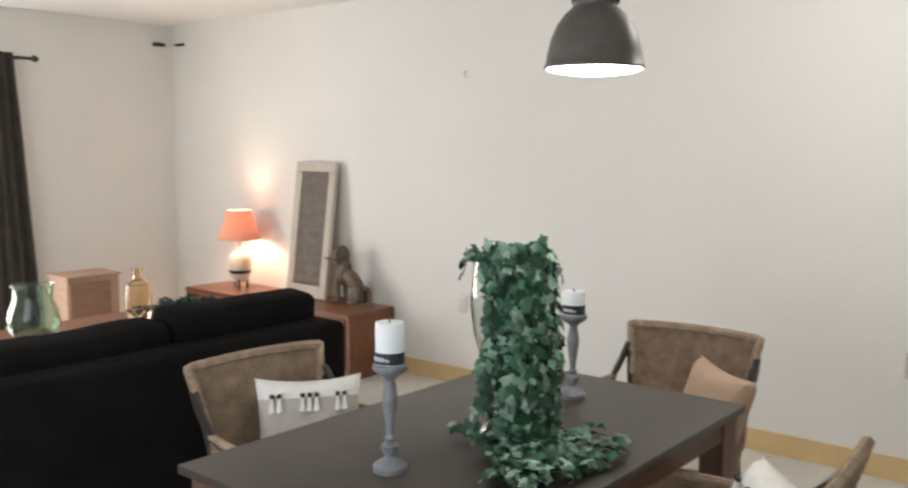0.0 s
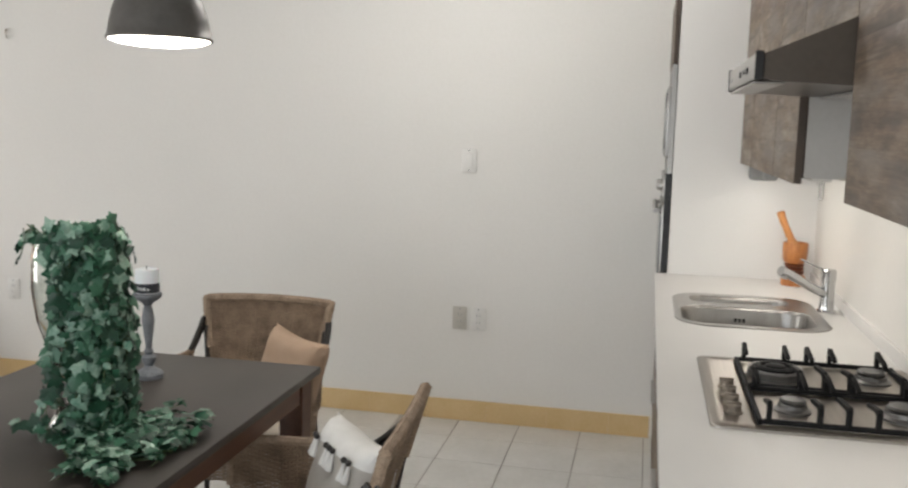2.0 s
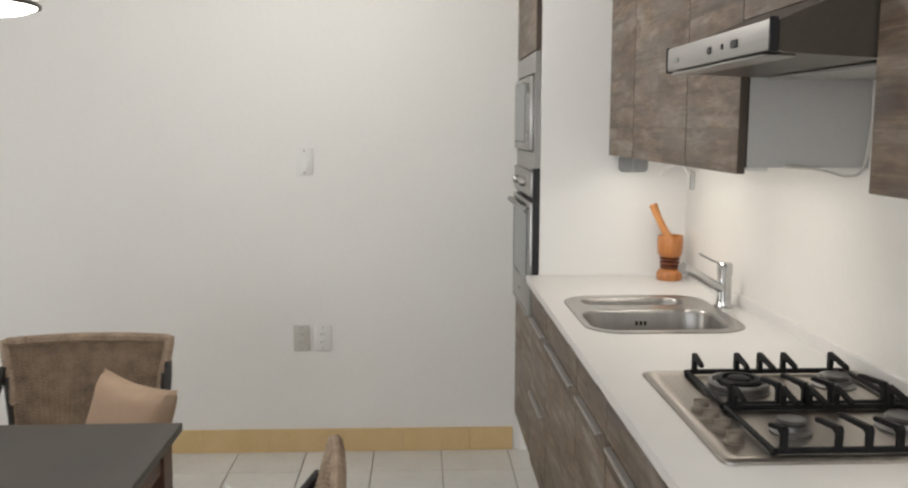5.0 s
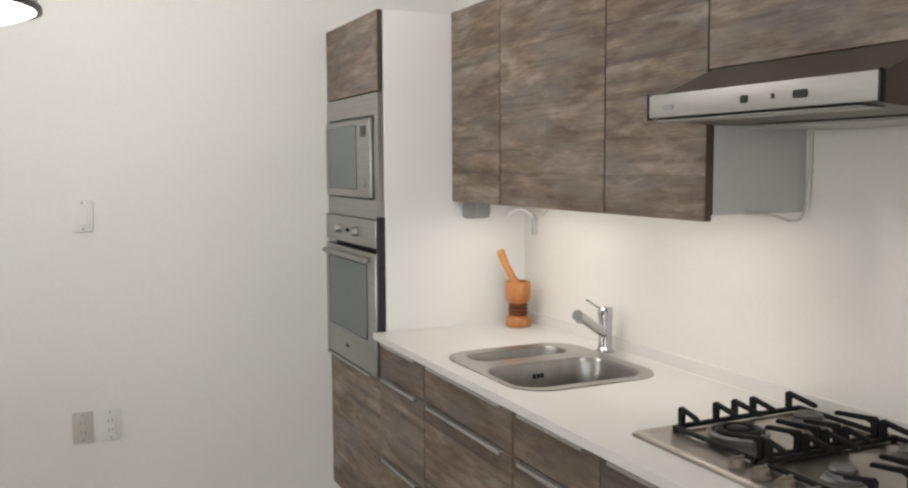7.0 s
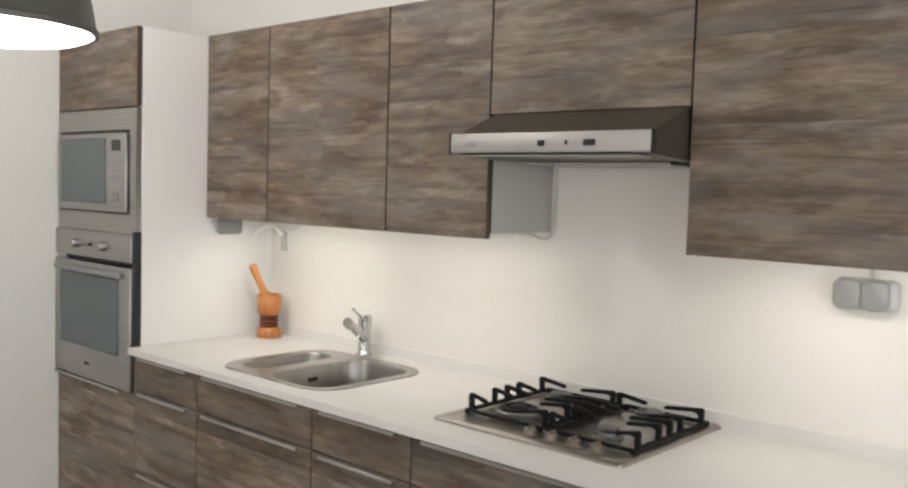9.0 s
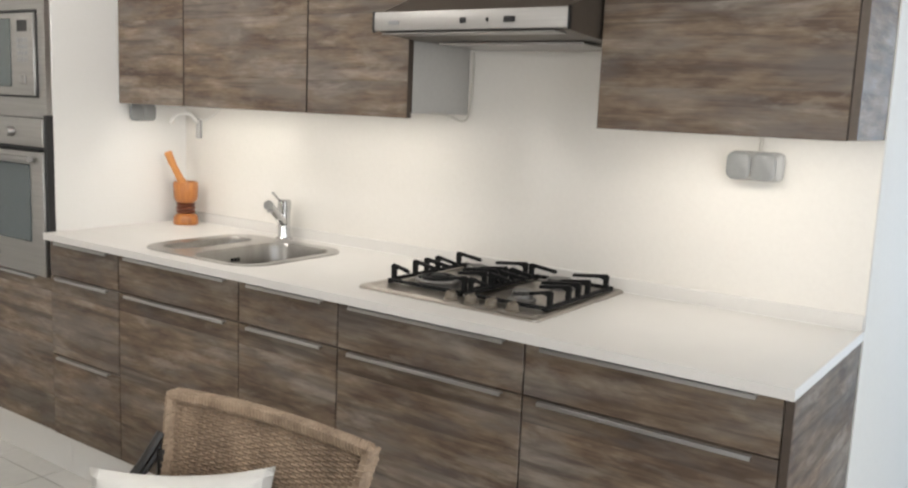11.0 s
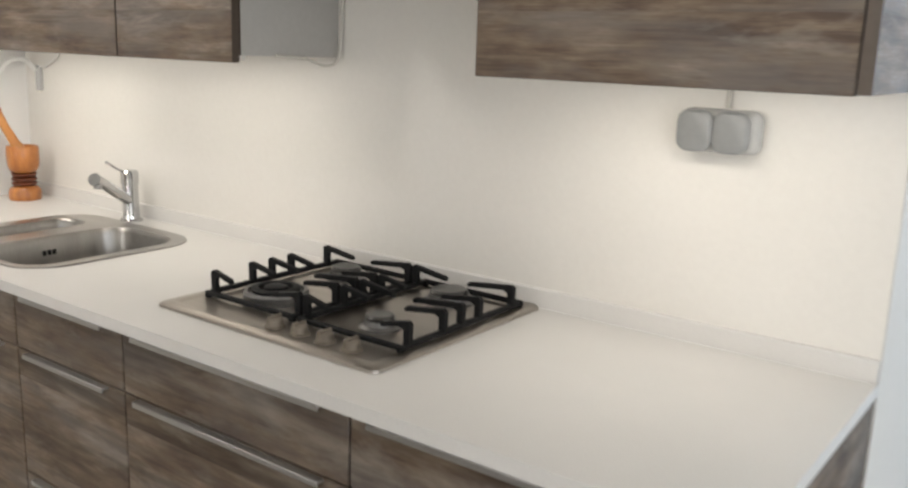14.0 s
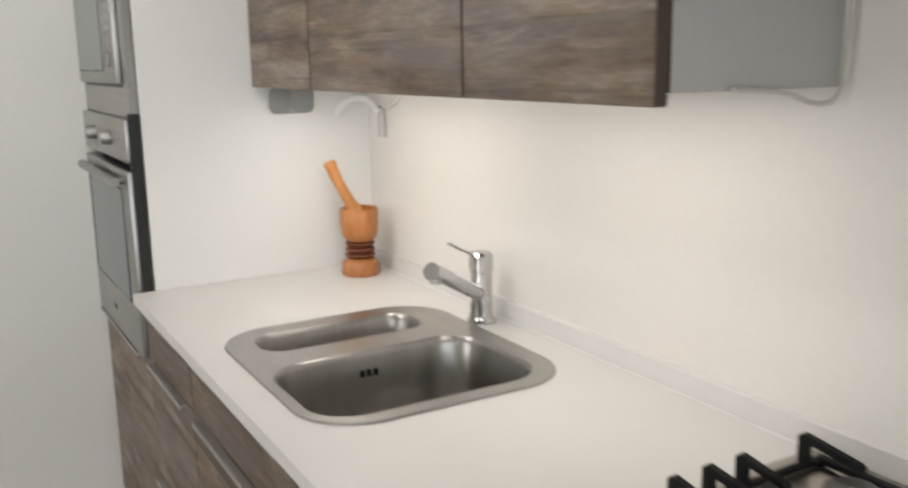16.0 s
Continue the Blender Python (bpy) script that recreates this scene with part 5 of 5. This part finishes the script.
for y0, y1 in ((CY0 + 0.037, -5.512), (-5.473, CY1 - 0.037)):
    q = part("drawer_front", box(CD - 0.019, y0 + 0.003, 0.078, CD - 0.001, y1 - 0.003, CZ - 0.038, 0.002, 1), CONSOLE, cs)
    part("handle", tube([(CD + 0.012, (y0 + y1) / 2 - 0.06, 0.24), (CD + 0.012, (y0 + y1) / 2 + 0.06, 0.24)], 0.006, 8), DARKMETAL, q)

LX, LY = 0.20, -6.00
tl = thing("table_lamp", (LX, LY, CZ), "lit table lamp with orange shade and cream ceramic base", "lamp")
for k in range(3):
    a = radians(40 + 120 * k)
    part("foot", tube([(LX + 0.050 * math.cos(a), LY + 0.050 * math.sin(a), CZ), (LX + 0.054 * math.cos(a), LY + 0.054 * math.sin(a), CZ + 0.082)], 0.007, 8), DARKMETAL, tl)
part("base", lathe([(0, 0.05), (0.05, 0.055), (0.075, 0.10), (0.09, 0.18), (0.088, 0.24), (0.06, 0.29), (0.035, 0.305), (0.03, 0.33), (0, 0.33)], 32, (LX, LY, CZ), size=0.905), CERAMIC, tl)
part("band", lathe([(0.0835, 0.125), (0.087, 0.135), (0.089, 0.15), (0.0905, 0.152)], 32, (LX, LY, CZ), size=0.905), BLACK, tl, "dark band")
part("stem", tube([(LX, LY, CZ + 0.297), (LX, LY, CZ + 0.362)], 0.008, 8), CHROME, tl)
part("shade", lathe([(0.172, 0.400), (0.096, 0.634), (0.0945, 0.634), (0.1705, 0.400)], 40, (LX, LY, CZ), closed=True, size=0.905), LAMPSHADE, tl, "pleated orange shade lit from inside")
part("bulb", lathe([(0, 0.395), (0.015, 0.40), (0.022, 0.422), (0.015, 0.440), (0, 0.444)], 16, (LX, LY, CZ), size=0.905), glow("warm_bulb", (1.0, 0.7, 0.4), 20), tl)

pf = thing("framed_panel", (0.10, -5.315, CZ), "tall whitewashed frame with a carved grey panel leaning on the wall", "picture")
fm = Matrix.Translation((0.165, -5.315, CZ + 0.003)) @ Matrix.Rotation(radians(-7.6), 4, "Y")
PW, PH, FW = 0.202, 0.935, 0.066
for nm_, q in (("frame_rail", (-PW, 0, PW, FW + 0.02)), ("frame_rail", (-PW, PH - FW, PW, PH)), ("frame_stile", (-PW, FW + 0.02, -PW + FW, PH - FW)), ("frame_stile", (PW - FW, FW + 0.02, PW, PH - FW))):
    part(nm_, box(-0.016, q[0], q[1], 0.016, q[2], q[3], 0.004, 1, m=fm), FRAMEWOOD, pf)
bm = bmesh.new()
nx, nz = 14, 60
g = [[bm.verts.new(fm @ Vector((0.002 + 0.008 * abs(math.sin(i * 1.35) * math.sin(j * 0.62)), -PW + FW + (2 * PW - 2 * FW) * i / nx, FW + 0.02 + (PH - 2 * FW - 0.02) * j / nz))) for j in range(nz + 1)] for i in range(nx + 1)]
for i in range(nx):
    for j in range(nz):
        bm.faces.new((g[i][j], g[i + 1][j], g[i + 1][j + 1], g[i][j + 1]))
part("carved_panel", bm, CARVED, pf, "carved grey-brown relief panel")
part("backing", box(-0.014, -PW + 0.01, 0.01, -0.004, PW - 0.01, PH - 0.01, m=fm), FRAMEWOOD, pf)

# seated lion figurine, one plain shape
bm = bmesh.new()
ax = Matrix.Translation((0.155, -4.87, CZ)) @ Matrix.Scale(0.93, 4)
for (x, y, zc), (sx, sy, sz), rx in (((0, 0.01, 0.165), (0.050, 0.135, 0.058), -38), ((0, -0.075, 0.215), (0.052, 0.055, 0.095), -12), ((0, -0.10, 0.325), (0.055, 0.050, 0.070), 0), ((0, -0.145, 0.335), (0.040, 0.045, 0.048), 0), ((0, -0.185, 0.318), (0.024, 0.030, 0.024), 0),
                                     ((0.036, -0.11, 0.10), (0.018, 0.020, 0.11), 4), ((-0.036, -0.11, 0.10), (0.018, 0.020, 0.11), 4), ((0.036, -0.135, 0.014), (0.022, 0.038, 0.015), 0), ((-0.036, -0.135, 0.014), (0.022, 0.038, 0.015), 0),
                                     ((0.045, 0.085, 0.075), (0.028, 0.050, 0.062), 20), ((-0.045, 0.085, 0.075), (0.028, 0.050, 0.062), 20), ((0.045, 0.045, 0.016), (0.020, 0.050, 0.016), 0), ((-0.045, 0.045, 0.016), (0.020, 0.050, 0.016), 0)):
    bmesh.ops.create_icosphere(bm, subdivisions=3, radius=1, matrix=ax @ Matrix.Translation((x, y, zc)) @ Matrix.Rotation(radians(rx), 4, "X") @ Matrix.Diagonal((sx, sy, sz, 1)))
for k in range(14):
    a = 2 * math.pi * k / 14
    bmesh.ops.create_icosphere(bm, subdivisions=2, radius=0.016, matrix=ax @ Matrix.Translation((0.056 * math.cos(a), -0.095, 0.330 + 0.066 * math.sin(a))))
addtube(bm, [ax @ p for p in curve([(0, 0.11, 0.09), (0, 0.15, 0.125), (0, 0.175, 0.10), (0, 0.180, 0.03)], 6)], 0.011, 8)
addtube(bm, [ax @ Vector(p) for p in ((0, -0.18, 0.315), (0, -0.24, 0.30), (0, -0.28, 0.305))], [0.018, 0.010, 0.006], 8)
lowest = min(v.co.z for v in bm.verts)
bmesh.ops.translate(bm, vec=(0, 0, CZ - lowest), verts=bm.verts)
lone("lion_figurine", bm, BRONZE, "brown carved seated lion figurine on the console", "figurine")

# far window, curtain and rod
wn = tagged(new("window_1"), "white framed living room window behind the curtain", "window", "", "structure")
wn["_base"] = [0, 0, 0]
for q in ((1.4, 0.15, 1.46, 2.05), (3.74, 0.15, 3.8, 2.05), (2.57, 0.21, 2.63, 1.99), (1.46, 0.15, 3.74, 0.21), (1.46, 1.99, 3.74, 2.05)):
    part("window_frame", box(q[0], FAR - 0.10, q[1], q[2], FAR - 0.06, q[3], 0.004, 1), PLASTIC_W, wn)
for q in ((1.46, 2.57), (2.63, 3.74)):
    p = part("pane", box(q[0], FAR - 0.084, 0.21, q[1], FAR - 0.078, 1.99), GLASS, wn)
    p.visible_shadow = False


def drape(x0t, x1t, x0b, x1b, z0, z1, y, name, label):
    bm = bmesh.new()
    n, k = 90, 14
    g = []
    for i in range(n + 1):
        u = i / n
        col = []
        for j in range(k + 1):
            v = j / k
            x = (x0b + (x1b - x0b) * u) * (1 - v) + (x0t + (x1t - x0t) * u) * v
            col.append(bm.verts.new((x, y + 0.030 * math.sin(u * 6.5 * 2 * math.pi) * (0.7 + 0.3 * (1 - v)) + 0.008 * noise.noise(Vector((u * 9, v * 2, 0))), z0 + (z1 - z0) * v)))
        g.append(col)
    for i in range(n):
        for j in range(k):
            bm.faces.new((g[i][j], g[i + 1][j], g[i + 1][j + 1], g[i][j + 1]))
    bmesh.ops.solidify(bm, geom=list(bm.faces), thickness=0.004)
    lone(name, bm, CURTAIN, label, "curtain", "curtains")


drape(1.318, 1.74, 1.185, 1.76, 0.02, 2.10, FAR + 0.115, "curtain", "heavy dark brown curtain hanging from a rod")
drape(3.52, 3.95, 3.5, 4.0, 0.02, 2.10, FAR + 0.115, "curtain", "heavy dark brown curtain drawn to the side")
rd = thing("curtain_rod", (2.6, FAR, 2.068), "dark metal curtain rod with finials", "curtain rod")
part("rod", tube([(1.195, FAR + 0.115, 2.068), (4.08, FAR + 0.115, 2.068)], 0.011, 10), DARKMETAL, rd)
for x, s in ((1.195, -1), (4.08, 1)):
    part("finial", tube([(x, FAR + 0.115, 2.068), (x + s * 0.012, FAR + 0.115, 2.068), (x + s * 0.03, FAR + 0.115, 2.068), (x + s * 0.055, FAR + 0.115, 2.068)], [0.011, 0.022, 0.024, 0.008], 12), DARKMETAL, rd)
for x in (1.264, 4.0):
    part("bracket", tube([(x, FAR, 2.068), (x, FAR + 0.115, 2.068)], 0.008, 8), DARKMETAL, rd)
sh = thing("wall_bracket", (0.05, FAR, 2.27), "small pale corner bracket with dark ends near the ceiling", "bracket")
part("bar", box(0.004, FAR + 0.001, 2.259, 0.07, FAR + 0.03, 2.279, 0.003, 1), PLASTIC_W, sh)
part("end", box(0.07, FAR + 0.001, 2.255, 0.165, FAR + 0.035, 2.281, 0.004, 1), DARKMETAL, sh)
part("end", box(0.001, FAR + 0.10, 2.256, 0.03, FAR + 0.20, 2.274, 0.004, 1), DARKMETAL, sh)

# low table with ornaments, half hidden by the sofa
ct = thing("coffee_table", (1.6, -5.4, 0), "low wooden coffee table holding glass ornaments", "table")
KZ = 0.42
part("tabletop", box(1.0, -5.80, KZ - 0.03, 2.30, -5.0, KZ, 0.004, 1), CONSOLE, ct)
for x in (1.05, 2.19):
    for y in (-5.75, -5.11):
        part("leg", box(x, y, 0, x + 0.06, y + 0.06, KZ - 0.0305, 0.003, 1), CONSOLE, ct)


def vessel(name, x, y, prof, material, label):
    lone(name, lathe(prof, 36, (x, y, KZ)), material, label, "vase")


vessel("glass_vase", 1.99, -5.43, [(0, 0.006), (0.07, 0.0), (0.115, 0.03), (0.135, 0.08), (0.125, 0.15), (0.098, 0.22), (0.098, 0.27), (0.112, 0.30), (0.108, 0.30), (0.093, 0.268), (0.093, 0.22), (0.119, 0.15), (0.129, 0.08), (0.11, 0.036), (0, 0.016)], GREENGLASS, "round pale green glass vase")
vessel("glass_vase", 1.351, -5.458, [(0, 0.006), (0.045, 0.0), (0.06, 0.01), (0.075, 0.08), (0.078, 0.17), (0.066, 0.225), (0.03, 0.25), (0.026, 0.30), (0.034, 0.32), (0.030, 0.32), (0.022, 0.298), (0.026, 0.246), (0.062, 0.22), (0.074, 0.17), (0.07, 0.08), (0, 0.02)], AMBERGLASS, "pale amber glass bottle vase")
sg = thing("table_plant", (1.305, -5.153, KZ), "low sprig arrangement with dark leaves and berries", "plant")
part("bowl", lathe([(0, 0.0), (0.06, 0.0), (0.09, 0.05), (0.095, 0.085), (0.09, 0.085), (0.083, 0.05), (0, 0.02)], 28, (1.305, -5.153, KZ)), CERAMIC, sg)
rng = random.Random(5)
stm, lf, br_ = bmesh.new(), bmesh.new(), bmesh.new()
for k in range(34):
    a = rng.uniform(0, 2 * math.pi)
    ln = rng.uniform(0.10, 0.26)
    e = Vector((1.305 + ln * math.cos(a), -5.153 + ln * 0.6 * math.sin(a), KZ + rng.uniform(0.10, 0.17)))
    line = curve([(1.305, -5.153, KZ + 0.03), (1.305 + 0.4 * ln * math.cos(a), -5.153 + 0.25 * ln * math.sin(a), KZ + 0.13), e], 6)
    addtube(stm, line, 0.0016, 4)
    for p in line[4:]:
        m = Matrix.Translation(p) @ Euler((rng.uniform(-1, 1), rng.uniform(-1, 1), rng.uniform(0, 6.3))).to_matrix().to_4x4()
        tmp = ivy_leaf(0.045, 0.4, 0.55)
        tmp.transform(m)
        tmp.verts.index_update()
        vm_ = [lf.verts.new(v.co) for v in tmp.verts]
        for f in tmp.faces:
            lf.faces.new([vm_[v.index] for v in f.verts])
        tmp.free()
    if k % 3 == 0:
        bmesh.ops.create_icosphere(br_, subdivisions=1, radius=0.015, matrix=Matrix.Translation(e))
part("stem_tangle", stm, STEM, sg)["kind"] = "stuff"
part("leaves", lf, LEAF[0], sg)["kind"] = "stuff"
part("berries", br_, BLACK, sg)["kind"] = "stuff"

bx = thing("wooden_cabinet", (1.1, -6.55, 0), "small pale wooden cabinet with a brown panel front", "cabinet")
part("body", box(0.91, -6.72, 0, 1.29, -6.44, 0.565, 0.006, 1), CRATE, bx)
part("panel", box(0.98, -6.44, 0.05, 1.275, -6.425, 0.525, 0.004, 1), CRATE_IN, bx, "brown front panel")
part("top", box(0.90, -6.73, 0.5655, 1.30, -6.42, 0.58, 0.003, 1), CRATE, bx)

# hall wall hook
hk2 = thing("wall_hook", (KX, 1.22, 1.36), "grey metal coat hook on the white hall wall", "hook")
part("plate", box(KX + 0.0005, 1.195, 1.325, KX + 0.007, 1.245, 1.445, 0.003, 2), STEEL_DULL, hk2)
part("hook", tube(curve([(KX + 0.006, 1.22, 1.41), (KX + 0.030, 1.22, 1.375), (KX + 0.034, 1.22, 1.335), (KX + 0.018, 1.22, 1.320), (KX + 0.010, 1.22, 1.335)], 6), 0.008, 10), STEEL_DULL, hk2)

# ---------------------------------------------------------------- floor tiles, last
TS, OX, OY = 0.302, 0.245, -0.608
tb = bmesh.new()
addbox(tb, 0.0022, 0.0022, -0.0035, TS - 0.0022, TS - 0.0022, 0.0, 0.0012, 1)
tile_me = mesh("tile", tb, TILE, False)
cells = []
for i in range(-2, 19):
    for j in range(-24, 17):
        x, y = OX + i * TS, OY + j * TS
        if x + TS <= 0 or x >= EAST or y + TS <= FAR or y >= HALL_END:
            continue
        if y >= 0 and (x + TS <= KX or x >= HALL_E):
            continue
        cells.append((x, y))
far_bm = bmesh.new()
for x, y in cells:
    near = (-2.6 < y < 0.4 and x < 4.2) or (y >= 0.4 and x < 3.9 and y < 2.6)
    if near:
        ob = new("tile", tile_me)
        ob.parent = floor
        ob.location = (x, y, 0)
    else:
        addbox(far_bm, x + 0.0022, y + 0.0022, -0.0035, x + TS - 0.0022, y + TS - 0.0022, 0.0)
part("tiles", far_bm, TILE, floor, "", False)["kind"] = "stuff"
